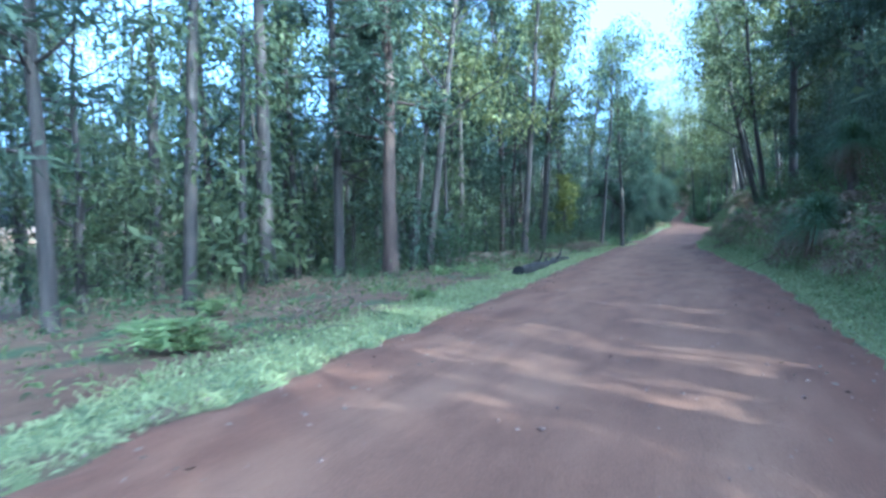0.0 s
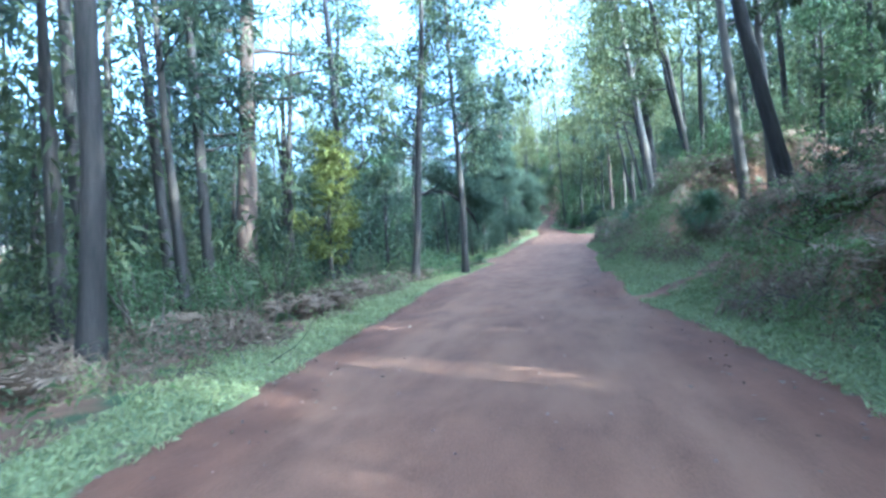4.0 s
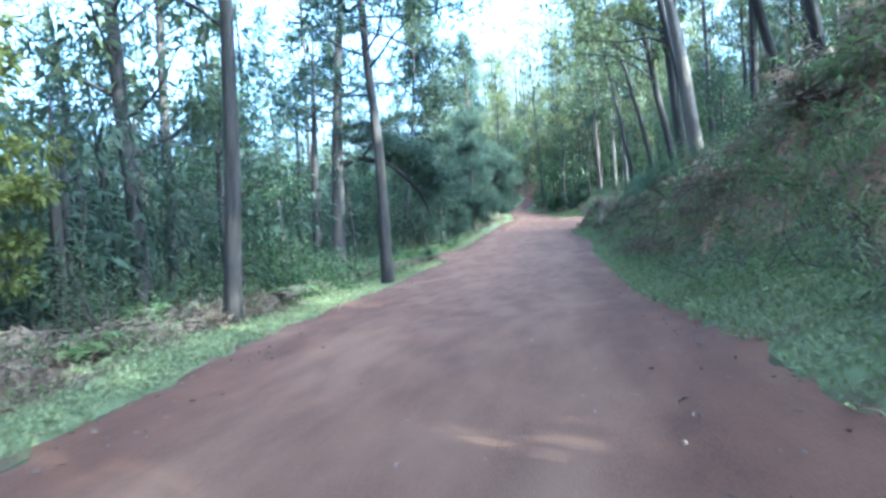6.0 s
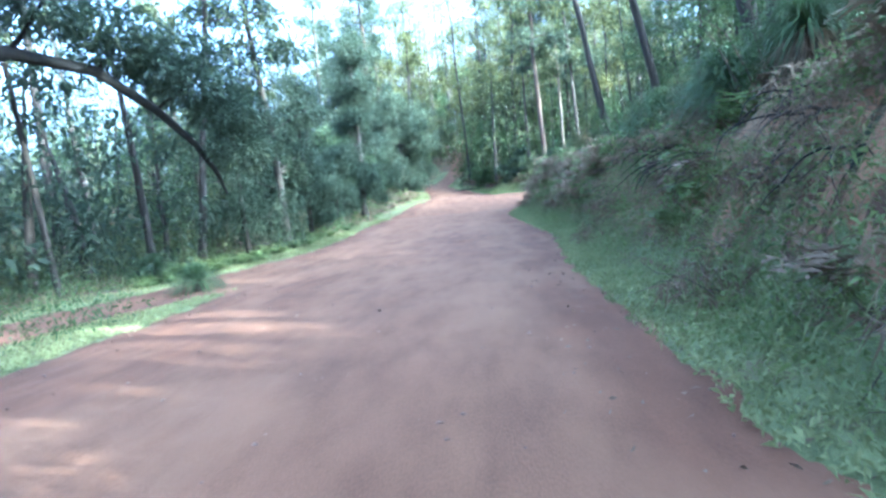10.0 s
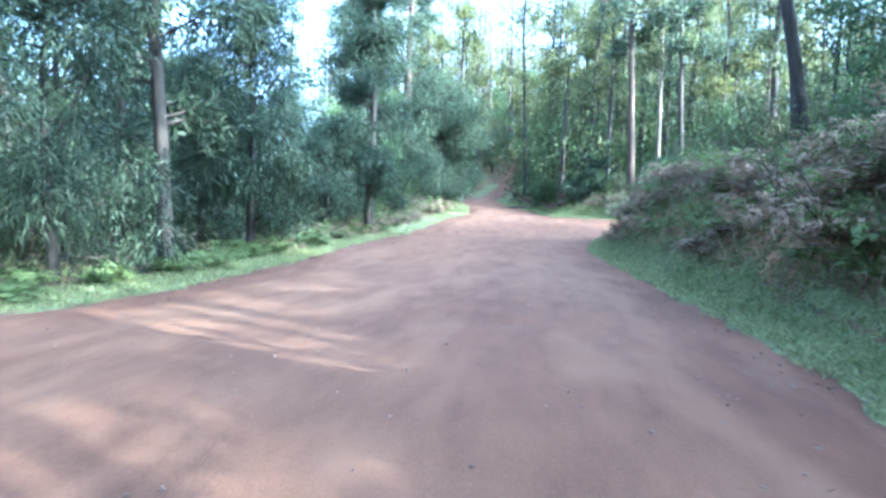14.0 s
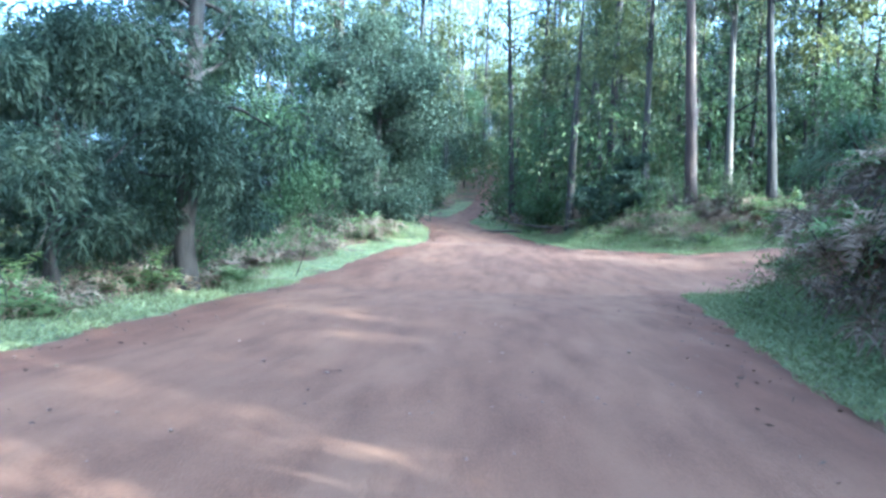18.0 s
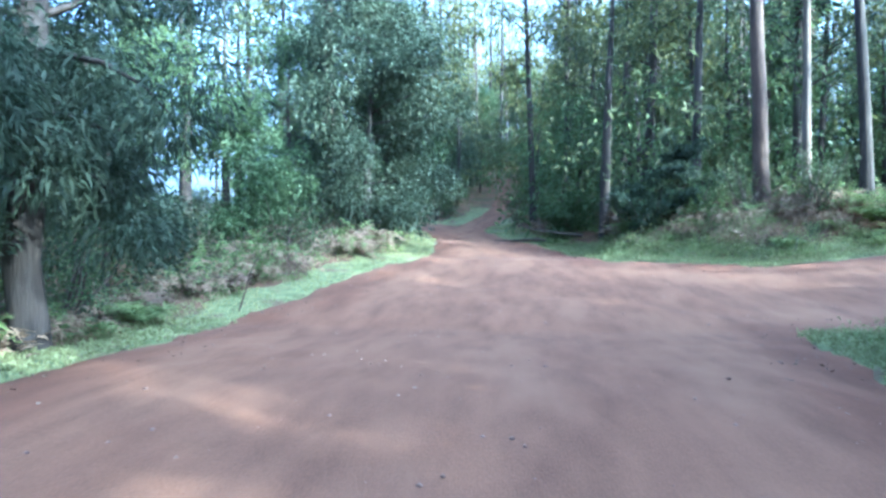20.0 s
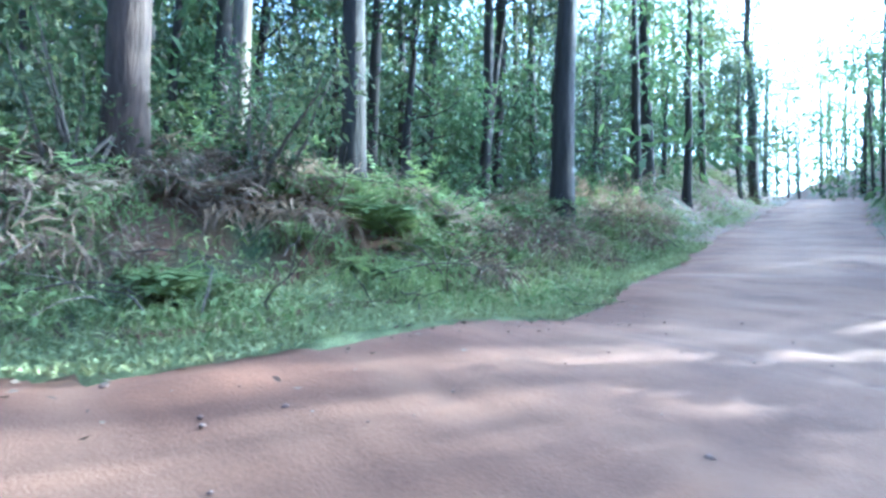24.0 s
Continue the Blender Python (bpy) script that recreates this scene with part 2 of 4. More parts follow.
# ---- the lie of the land ----
# centre lines of the tracks: x, y, z, half width
ROADS = {
    "main": [(-1.2, -60, 0.3, 3.0), (-1.7, -10, 0.0, 3.0), (-1.9, 0, 0.0, 3.0), (-2.25, 18, -0.03, 3.0), (-3.0, 28, -0.2, 3.0), (-3.4, 37, -0.4, 3.15), (-4.3, 47, -0.56, 2.95), (-4.6, 54, -0.7, 3.3),
             (-4.75, 60, -0.98, 3.6), (-4.7, 67, -1.22, 3.9), (-4.75, 73, -1.29, 4.1), (-4.6, 79, -1.36, 4.1), (-4.5, 87, -1.37, 4.7), (-4.65, 96, -1.28, 4.45), (-4.85, 102, -1.12, 4.3),
             (-4.4, 107, -1.0, 4.6), (-4.0, 112, -1.1, 5.0), (-4.0, 117, -1.05, 4.0)],
    "left": [(-5.4, 93, -1.3, 3.4), (-7.8, 87, -1.35, 2.0), (-10.2, 81, -1.45, 1.7), (-15.3, 75.0, -1.8, 1.7), (-24, 67.5, -2.4, 1.8), (-40, 57, -3.0, 1.8)],
    "right": [(-4.2, 115.3, -1.05, 3.6), (-0.7, 115.6, -1.1, 4.4), (2.4, 114.8, -1.0, 3.4), (5.0, 115.1, -0.6, 2.95), (7.6, 115.6, -0.15, 2.6), (12.8, 117.4, 0.95, 2.1), (24, 120.6, 2.9, 1.9), (34, 122.8, 4.9, 1.8), (46, 126, 6.9, 1.7), (60, 132, 8.4, 1.7), (100, 160, 9.5, 1.7)],
    "trail": [(-4.0, 116, -1.05, 3.4), (-3.9, 122, -0.95, 2.7), (-5.3, 128, -0.35, 1.8), (-7.9, 136, 0.5, 1.4), (-11.5, 143, 1.1, 1.2), (-18, 151, 1.6, 1.2), (-34, 158, 2.1, 1.2)],
    "firebreak": [(-6.4, 132, 0.1, 1.0), (-5.2, 142, 1.25, 1.1), (-4.6, 150, 2.4, 1.0), (-4.3, 160, 4.7, 0.9), (-3.8, 170, 7.2, 0.8), (-2.6, 177, 9.2, 0.5)],
    "path": [(-1.0, 45.4, -0.52, 0.35), (0.9, 47.6, -0.1, 0.32), (3.2, 50.6, 0.9, 0.28), (7, 54, 2.2, 0.25)],
}


def segments():
    a, b = [], []
    for line in ROADS.values():
        for p, q in zip(line, line[1:]):
            a.append(p)
            b.append(q)
    return np.array(a), np.array(b)


SEG_A, SEG_B = segments()


def road_field(x, y):
    """For arrays x, y: the distance outside the nearest track's edge (negative inside) and the tracks' height there."""
    p = np.stack([x, y], -1)[..., None, :]
    a, b = SEG_A[:, :2], SEG_B[:, :2]
    ab = b - a
    t = np.clip(((p - a) * ab).sum(-1) / (ab**2).sum(-1), 0, 1)
    d = np.linalg.norm(p - (a + t[..., None] * ab), axis=-1)
    half = SEG_A[:, 3] + t * (SEG_B[:, 3] - SEG_A[:, 3])
    z = SEG_A[:, 2] + t * (SEG_B[:, 2] - SEG_A[:, 2])
    w = 1 / (np.maximum(d, 0.3) ** 2) ** 1.6
    return (d - half).min(-1), (w * z).sum(-1) / w.sum(-1)


def wobble(x, y, s, seed=0.0):
    """Cheap smooth noise of unit size, s metres long."""
    return (np.sin(x / s * 2.1 + 1.3 * np.sin(y / s * 1.7 + seed)) + np.sin(y / s * 2.7 + 1.7 * np.sin(x / s * 1.3 + seed * 2)) + np.sin((x + y) / s * 4.3 + seed) * 0.5) / 2.5


def land(x, y):
    """The ground's height at arrays x, y, and the distance outside the tracks."""
    x, y = np.asarray(x, float), np.asarray(y, float)
    sd, z = road_field(x, y)
    right = smooth(-2.6, 0.2, x) * (1 - smooth(107, 113.5, y + 0.12 * x))
    bank = right * ((1.8 + 0.5 * smooth(48, 62, y)) * smooth(0.75, 2.9, sd) + 0.24 * np.minimum(np.maximum(sd - 2.2, 0), 40))
    far = smooth(112, 119, y)
    rim = (0.45 + 0.75 * smooth(-3, 3, x)) * smooth(0.5, 2.6, sd) * far
    hill = far * 0.03 * np.clip(y - 128, 0, 120) * smooth(1.0, 12, sd)
    tilt = 0.12 * np.clip(y - 112, 0, 8.2) * (1 - smooth(5, 10, x))
    east = far * 0.06 * np.clip(x - 4, 0, 60) * smooth(1, 6, sd)
    left = -0.055 * np.clip(sd - 2, 0, 40) * (1 - smooth(-9, -5, x)) * (1 - far)
    rough = 0.09 * smooth(0.3, 2, sd) * wobble(x, y, 1.9, 0.7) + 0.25 * smooth(2, 8, sd) * wobble(x, y, 9, 2.1)
    rough = rough + 0.22 * right * smooth(1.1, 2.2, sd) * wobble(x, y, 1.5, 4.4) + 0.12 * right * smooth(1.1, 2.0, sd) * wobble(x, y, 0.6, 1.4)
    return z + bank + rim + left + hill + east + rough + tilt, sd


def land_z(x, y):
    return float(land(np.array([x]), np.array([y]))[0][0])


def axis_steps(lo, hi, fine_lo, fine_hi, fine, grow):
    out = list(np.arange(fine_lo, fine_hi + fine / 2, fine))
    s = fine
    v = fine_lo
    while v > lo:
        s *= grow
        v -= s
        out.insert(0, v)
    s, v = fine, fine_hi
    while v < hi:
        s *= grow
        v += s
        out.append(v)
    return np.array(out)


def grid_mesh(name, xs, ys, zfun, mat, keep=None):
    X, Y = np.meshgrid(xs, ys)
    Z = zfun(X, Y)
    nx, ny = len(xs), len(ys)
    v = np.stack([X, Y, Z], -1).reshape(-1, 3)
    i, j = np.meshgrid(np.arange(ny - 1), np.arange(nx - 1), indexing="ij")
    f = np.stack([i * nx + j, i * nx + j + 1, (i + 1) * nx + j + 1, (i + 1) * nx + j], -1).reshape(-1, 4)
    if keep is not None:
        f = f[keep(v[f].mean(1))]
        used = np.unique(f)
        back = np.full(len(v), -1)
        back[used] = np.arange(len(used))
        v, f = v[used], back[f]
    return mesh_from(name, v, f, mat, smooth=True)


def ground_z(X, Y):
    z, sd = land(X, Y)
    return z - 0.10 * smooth(0.25, -0.25, sd)


def road_surface(X, Y):
    z, sd = land(X, Y)
    rut = 0.022 * wobble(X, Y * 0.4, 0.55, 3.0) + 0.02 * wobble(X, Y, 0.33, 1.0) * smooth(-0.1, 0.6, wobble(X, Y, 3.1, 5.0))
    pit = -0.06 * smooth(0.62, 0.95, wobble(X, Y, 1.15, 9.0)) * smooth(0.0, 0.5, wobble(X, Y, 6.0, 2.0))
    edge = 0.18 * wobble(X, Y, 0.9, 5.0) + 0.08 * wobble(X, Y, 0.3, 2.0)
    return z + rut * 0.8 + pit - 0.25 * smooth(-0.05, 0.35, sd + edge)


tagged(new("ground", grid_mesh("ground", axis_steps(-1500, 1500, -13, 7, 0.36, 1.11), axis_steps(-900, 2500, -2, 130, 0.5, 1.11), ground_z, M_SOIL)),
       "forest floor of brown soil and leaf litter with low green growth", "ground", kind="structure")
near = lambda c: road_field(c[:, 0], c[:, 1])[0] < 0.7
road_mesh = grid_mesh("road", np.arange(-42, 75, 0.22), np.arange(-24, 190, 0.24), road_surface, M_ROAD, near)
co = np.empty(len(road_mesh.vertices) * 3, np.float32)
road_mesh.vertices.foreach_get("co", co)
rx_, ry_ = co[0::3].astype(float), co[1::3].astype(float)
rs = road_field(rx_, ry_)[0]
lane = rs + 0.30 * wobble(rx_, ry_ * 0.35, 1.4, 2.0) + 0.10 * wobble(rx_, ry_ * 0.5, 0.5, 4.0)
wear_and_band = smooth(-0.75, -1.5, lane) * (0.62 + 0.38 * smooth(-2.6, -1.6, lane)) * (0.75 + 0.25 * wobble(rx_, ry_ * 0.3, 2.4, 1.0))
cross = np.abs((rx_ + 5.8) * 0.93 - (ry_ - 89.3) * 0.37) + 0.25 * wobble(rx_, ry_, 1.5, 3.0)
wear_and_band = wear_and_band * (1 - 0.8 * smooth(-5.6, -7.0, rx_ + 0.4 * wobble(rx_, ry_, 1.6, 6.0)) * smooth(46, 56, ry_) * (1 - smooth(79, 84, ry_)))
# adds a pale band over the gravel from about (-6, 89) to (-2, 99)
wear_and_band = np.maximum(wear_and_band, 0.9 * smooth(1.0, 0.2, cross) * smooth(-8.5, -6.5, rx_) * (1 - smooth(-1.6, -0.6, rx_)) * smooth(86, 89, ry_) * (1 - smooth(99, 102, ry_)))
road_mesh.attributes.new("wear_and_band", "FLOAT", "POINT").data.foreach_set("value", np.clip(wear_and_band, 0, 1).astype(np.float32))
tagged(new("road", road_mesh),
       "unsealed red-brown gravel forest track with pale worn wheel lines", "track", kind="structure")


def bank_side(x, y):
    """How much wider the turf is where it climbs the cut bank."""
    return 0.45 * smooth(-2.5, -1.0, x) * (0.5 + 0.5 * wobble(x, y, 5.0, 1.5)) * smooth(50, 58, y) * (1 - smooth(106, 112, y))


def verge_surface(X, Y):
    z, sd = land(X, Y)
    edge = 0.25 * wobble(X, Y, 1.1, 4.0) + 0.12 * wobble(X, Y, 0.4, 2.5)
    wide = bank_side(X, Y)
    return z + 0.025 - 0.2 * smooth(1.1, 1.7, sd + edge - wide) - 0.2 * smooth(0.05, -0.25, sd + edge * 0.4)


belt = lambda c: np.abs(road_field(c[:, 0], c[:, 1])[0] - 0.7 - bank_side(c[:, 0], c[:, 1]) / 2) < 1.25 + bank_side(c[:, 0], c[:, 1]) / 2
tagged(new("verge", grid_mesh("verge", np.arange(-20, 16, 0.25), np.arange(-6, 150, 0.25), verge_surface, M_TURF, belt)),
       "low green grass verge along the edge of the track", "verge", kind="structure")


def cut_surface(X, Y):
    z, sd = land(X, Y)
    edge = 0.3 * wobble(X, Y, 1.7, 7.0)
    return z + 0.02 + 0.05 * wobble(X, Y, 0.5, 3.3) - 0.3 * smooth(0.25, -0.1, sd + edge - 1.25) - 0.3 * smooth(2.7, 3.3, sd + edge)


cut = lambda c: np.abs(road_field(c[:, 0], c[:, 1])[0] - 2.1) < 1.3
tagged(new("bank_cut", grid_mesh("bank_cut", np.arange(-1.5, 5.5, 0.2), np.arange(14, 112.5, 0.22), cut_surface, M_EARTH, cut)),
       "steep cut bank of bare red-brown earth above the verge", "bank", kind="structure")


# ---- trees ----
def curve_pts(start, way, length, k, rng, bend=0.15, lift=0.0):
    pts, d = [np.array(start, float)], np.array(way, float)
    for _ in range(k):
        d = unit(d + bend * rng.standard_normal(3) + np.array([0, 0, lift]))
        pts.append(pts[-1] + d * length / k)
    return np.array(pts)


def tall_tree(seed, height, radius, bare, spread, kind="gum", leaves=90, clumps=3, bark=None, leaf=None):
    """A tall forest tree: trunk, limbs and a crown of many leaf clumps that begins at the height `bare`."""
    rng = np.random.default_rng(seed)
    root = new("tree")
    k = 14
    h = np.linspace(-0.6, height, k)
    sway = np.cumsum(rng.standard_normal((k, 2)) * 0.045 * height / k * 2, axis=0) * np.linspace(0, 1, k)[:, None]
    pts = np.stack([sway[:, 0], sway[:, 1], h], 1)
    rad = radius * (1 - 0.82 * np.clip(h / height, 0, 1) ** 0.9) * (1 + 0.35 * np.exp(-np.clip(h + 0.6, 0, None) / 0.5))
    trunk = Tubes(12)
    trunk.add(pts, rad, 12, 0.05, rng)
    part("trunk", trunk.mesh("trunk", bark or M_BARK), root)
    limbs, crown = Tubes(4), Leaves()
    levels = int((height - bare) * (1.5 if kind == "gum" else 2.4))
    for i in range(levels):
        t = (i + rng.uniform(0, 1)) / levels
        z = bare + t * (height - bare) * 0.98
        base = np.array([np.interp(z, h, pts[:, 0]), np.interp(z, h, pts[:, 1]), z])
        a = rng.uniform(0, 2 * math.pi)
        if kind == "gum":
            length = spread * rng.uniform(0.5, 1.0) * (1.05 - 0.5 * t)
            way, lift = np.array([math.cos(a), math.sin(a), rng.uniform(0.2, 0.9)]), 0.05
        else:
            length = spread * rng.uniform(0.6, 1.0) * (1.08 - 0.95 * t)
            way, lift = np.array([math.cos(a), math.sin(a), rng.uniform(-0.1, 0.35)]), 0.03
        line = curve_pts(base, unit(way), length, 5, rng, 0.16, lift)
        r0 = max(0.012, np.interp(z, h, rad) * 0.38)
        limbs.add(line, np.linspace(r0, 0.008, 6), 4)
        for c in range(clumps):
            q = line[rng.integers(2, 6)] + rng.standard_normal(3) * 0.25 * np.array([1, 1, 0.6]) * spread / 3
            if kind == "gum":
                crown.clump(q, rng.uniform(0.45, 1.0) * spread / 3.2, leaves, 0.30, 0.12, rng, 0.6, 0.25, 0.5)
            else:
                crown.clump(q, rng.uniform(0.4, 0.8) * spread / 3.0, leaves, 0.42, 0.085, rng, 0.5, 0.1, 0.0)
    tagged(part("branching", limbs.mesh("branching", bark or M_BARK), root), kind="stuff")
    part("crown", crown.mesh("crown", leaf or (M_LEAF if kind == "gum" else M_NEEDLE)), root)
    return root


def shrub(seed, height, width, leaf, leaves=900, size=0.10, stems=7, name="shrub"):
    rng = np.random.default_rng(seed)
    root = new(name)
    stem, crown = Tubes(5), Leaves()
    tips = []
    for i in range(stems):
        a = rng.uniform(0, 2 * math.pi)
        d = unit(np.array([math.cos(a) * rng.uniform(0.1, 0.8) * width / height, math.sin(a) * rng.uniform(0.1, 0.8) * width / height, 1.0]))
        line = curve_pts((0, 0, -0.1), d, height * rng.uniform(0.6, 0.95), 6, rng, 0.16)
        stem.add(line, np.linspace(0.018 * height, 0.004, 7), 5)
        tips += [line[j] for j in range(2, 7)]
    per = leaves // len(tips)
    for q in tips:
        crown.clump(q, rng.uniform(0.2, 0.42) * width * 0.8, per, size, size * 0.42, rng, 0.75, 0.2)
    tagged(part("stemwork", stem.mesh("stemwork", M_TWIG), root), kind="stuff")
    part("foliage", crown.mesh("foliage", leaf), root)
    return root


def scatter(proto, spots, label, category, group, rng, scale=(0.85, 1.2), sink=0.0):
    """Copies of the prototypes at the spots (x, y); the prototypes themselves stand at the first spots."""
    for i, (x, y) in enumerate(spots):
        src = proto[i % len(proto)]
        s = rng.uniform(*scale)
        m = pose(x, y, land_z(x, y) - sink, rng.uniform(-2, 2), rng.uniform(-2, 2), rng.uniform(0, 360))
        if i < len(proto):
            ob = src
            ob.matrix_basis = m
        else:
            src_scale = src.scale.copy()
            src.scale = (1, 1, 1)
            ob = copy_thing(src, m)
            src.scale = src_scale
        ob.scale = (s, s, s * rng.uniform(0.92, 1.1))
        tagged(ob, label, category, group)


def place(ob, x, y, turn=0.0, scale=1.0, lean=(0, 0), sink=0.0, label="", category="", group=""):
    ob.matrix_basis = pose(x, y, land_z(x, y) - sink, lean[0], lean[1], turn)
    ob.scale = (scale, scale, scale) if not isinstance(scale, tuple) else scale
    return tagged(ob, label, category, group)


def grass_tree(seed, height, blade, count, skirt, name="grass_tree"):
    """A grass tree: a short dark trunk, a round head of long thin arching blades and a skirt of dead ones."""
    rng = np.random.default_rng(seed)
    root = new(name)
    trunk = Tubes(9)
    trunk.add([(0, 0, -0.3), (0.02, 0, height * 0.5), (0.0, 0.03, height)], [0.17, 0.15, 0.13], 9, 0.08, rng)
    part("trunk", trunk.mesh("trunk", M_TWIG), root)

    def head(n, lo, hi, length, droop, mat, label):
        a, e = rng.uniform(0, 2 * math.pi, n), rng.uniform(lo, hi, n)
        d = np.stack([np.cos(a) * np.cos(e), np.sin(a) * np.cos(e), np.sin(e)], 1)
        side = unit(np.cross(d, [0, 0, 1.0]) + 1e-6) * 0.0065
        ln = (length * rng.uniform(0.75, 1.1, n))[:, None]
        base = np.array([0, 0, height]) + d * 0.06
        down = np.array([0, 0, -1.0])
        p1 = base + d * ln * 0.5 + down * ln * droop * 0.12
        p2 = base + d * ln * 0.85 + down * ln * droop * 0.42
        p3 = base + d * ln * 1.0 + down * ln * droop * 0.72
        v = np.stack([base - side, base + side, p1 + side, p1 - side, p2 + side * 0.8, p2 - side * 0.8, p3 + side * 0.2, p3 - side * 0.2], 1).reshape(-1, 3)
        o = np.arange(n)[:, None] * 8
        f = np.concatenate([o + [0, 1, 2, 3], o + [3, 2, 4, 5], o + [5, 4, 6, 7]])
        part(label, mesh_from(label, v, f, mat), root)

    head(int(count * 1.6), -0.15, 1.5, blade, 0.75, M_BLADE, "head")
    if skirt:
        head(int(count * 0.8), -1.35, -0.35, blade * 0.85, 0.35, M_DEAD, "skirt")
    return root


def fern(seed, size, mat, fronds=11, name="fern"):
    """A clump of bracken: arching fronds with paired leaflets."""
    rng = np.random.default_rng(seed)
    root = new(name)
    lv = Leaves()
    for i in range(fronds):
        a = rng.uniform(0, 2 * math.pi)
        out, rise = rng.uniform(0.5, 1.0), rng.uniform(0.35, 1.0)
        t = np.linspace(0.12, 1, 9)
        ln = size * rng.uniform(0.7, 1.15)
        line = np.stack([np.cos(a) * t * out * ln, np.sin(a) * t * out * ln, rise * ln * (1.6 * t - 1.25 * t * t)], 1)
        line += rng.uniform(-0.12, 0.12, 3) * size * np.array([1, 1, 0])
        d = unit(np.gradient(line, axis=0))
        side = unit(np.cross(d, [0, 0, 1.0]))
        w = ln * 0.36 * np.sin(np.pi * np.clip(t * 0.85 + 0.12, 0, 1))
        for s in (-1, 1):
            v, f = leaf_arrays(line, side * s + d * 0.45 + rng.standard_normal((9, 3)) * 0.12, 1.0, 0.0, rng)
            tipv = v.reshape(9, 4, 3)
            way = unit(tipv[:, 2] - tipv[:, 0])
            b0 = line
            tip = b0 + way * w[:, None]
            wid = d * (ln / 9 * 0.75)
            q = np.stack([b0 - wid * 0.3, b0 + wid * 0.7, tip + wid * 0.15, tip - wid * 0.1], 1).reshape(-1, 3)
            lv.put(q, np.arange(36).reshape(9, 4))
    part("fronds", lv.mesh("fronds", mat), root)
    return root


def heap(seed, radius, height, mat, count, size, name="bracken_heap"):
    """A tangled heap of dead fronds and stalks over the ground."""
    rng = np.random.default_rng(seed)
    root = new(name)
    lv, st = Leaves(), Tubes(4)
    a, r = rng.uniform(0, 2 * math.pi, count), radius * np.sqrt(rng.uniform(0, 1, count))
    z = height * (1 - (r / radius) ** 1.6) * rng.uniform(-0.45, 1.05, count)
    base = np.stack([r * np.cos(a), r * np.sin(a), z], 1)
    lv.put(*leaf_arrays(base, rng.standard_normal((count, 3)) + np.array([0, 0, -0.5]), size, size * 0.09, rng, 0.3))
    for i in range(9):
        p = base[rng.integers(count)]
        d = unit(rng.standard_normal(3) * np.array([1, 1, 0.5]) + np.array([0, 0, 0.35]))
        st.add(curve_pts(p * np.array([1, 1, 0.3]), d, radius * rng.uniform(0.6, 1.3), 5, rng, 0.25, -0.06), np.linspace(0.009, 0.003, 6), 4)
    tagged(part("tangle", lv.mesh("tangle", mat), root), kind="stuff")
    tagged(part("stalkwork", st.mesh("stalkwork", M_TWIG), root), kind="stuff")
    return root


def frond_mesh(rng, count, size, lift, out, droop, foot, mat, name):
    """Long arching fronds with paired leaflets, rising from a foot of that radius."""
    lv = Leaves()
    k = 15
    t = np.linspace(0.1, 1, k)
    for i in range(count):
        a, b = rng.uniform(0, 2 * math.pi), rng.uniform(0, 2 * math.pi)
        ln = size * rng.uniform(0.65, 1.2)
        r0 = foot * math.sqrt(rng.uniform())
        o, up, dr = out * rng.uniform(0.6, 1.2), lift * rng.uniform(0.6, 1.2), droop * rng.uniform(0.7, 1.3)
        line = np.stack([r0 * math.cos(b) + np.cos(a) * t * o * ln, r0 * math.sin(b) + np.sin(a) * t * o * ln, ln * (up * t - dr * t * t) + 0.12 * (foot - r0)], 1)
        d = unit(np.gradient(line, axis=0))
        side = unit(np.cross(d, [0, 0, 1.0]))
        line = line + rng.standard_normal((k, 3)) * 0.012
        w = ln * 0.19 * np.sin(np.pi * np.clip(t * 0.85 + 0.12, 0, 1)) * rng.uniform(0.5, 1.3, k)
        for s in (-1, 1):
            way = unit(side * s + d * 0.5 + rng.standard_normal((k, 3)) * 0.42 + np.array([0, 0, -0.3]))
            tip = line + way * w[:, None]
            wid = d * (ln / k * 0.7)
            lv.put(np.stack([line - wid * 0.3, line + wid * 0.6, tip + wid * 0.12, tip - wid * 0.1], 1).reshape(-1, 3), np.arange(4 * k).reshape(k, 4))
    return lv.mesh(name, mat)


def bracken_mound(seed, radius, height, greens, name="bracken_mound"):
    """A tall mound of bracken: withered fronds hanging below, fresh ones over them, bare stalks between."""
    rng = np.random.default_rng(seed)
    root = new(name)
    tagged(part("withered_fronds", frond_mesh(rng, 84, radius * 0.75, 1.5 * height / radius, 0.75, 1.5 * height / radius, radius * 0.8, M_WITHERED, "withered_fronds"), root), kind="stuff")
    tagged(part("green_fronds", frond_mesh(rng, greens * 2, radius * 0.7, 1.9 * height / radius, 0.7, 1.35 * height / radius, radius * 0.7, M_FROND, "green_fronds"), root), kind="stuff")
    st = Tubes(4)
    for i in range(12):
        a = rng.uniform(0, 2 * math.pi)
        p = np.array([math.cos(a), math.sin(a), 0.1]) * radius * rng.uniform(0.1, 0.8)
        st.add(curve_pts(p, unit(np.array([math.cos(a) * 0.5, math.sin(a) * 0.5, 1.0])), height * rng.uniform(0.8, 1.6), 6, rng, 0.28, -0.10), np.linspace(0.010, 0.003, 7), 4)
    tagged(part("stalkwork", st.mesh("stalkwork", M_TWIG), root), kind="stuff")
    return root


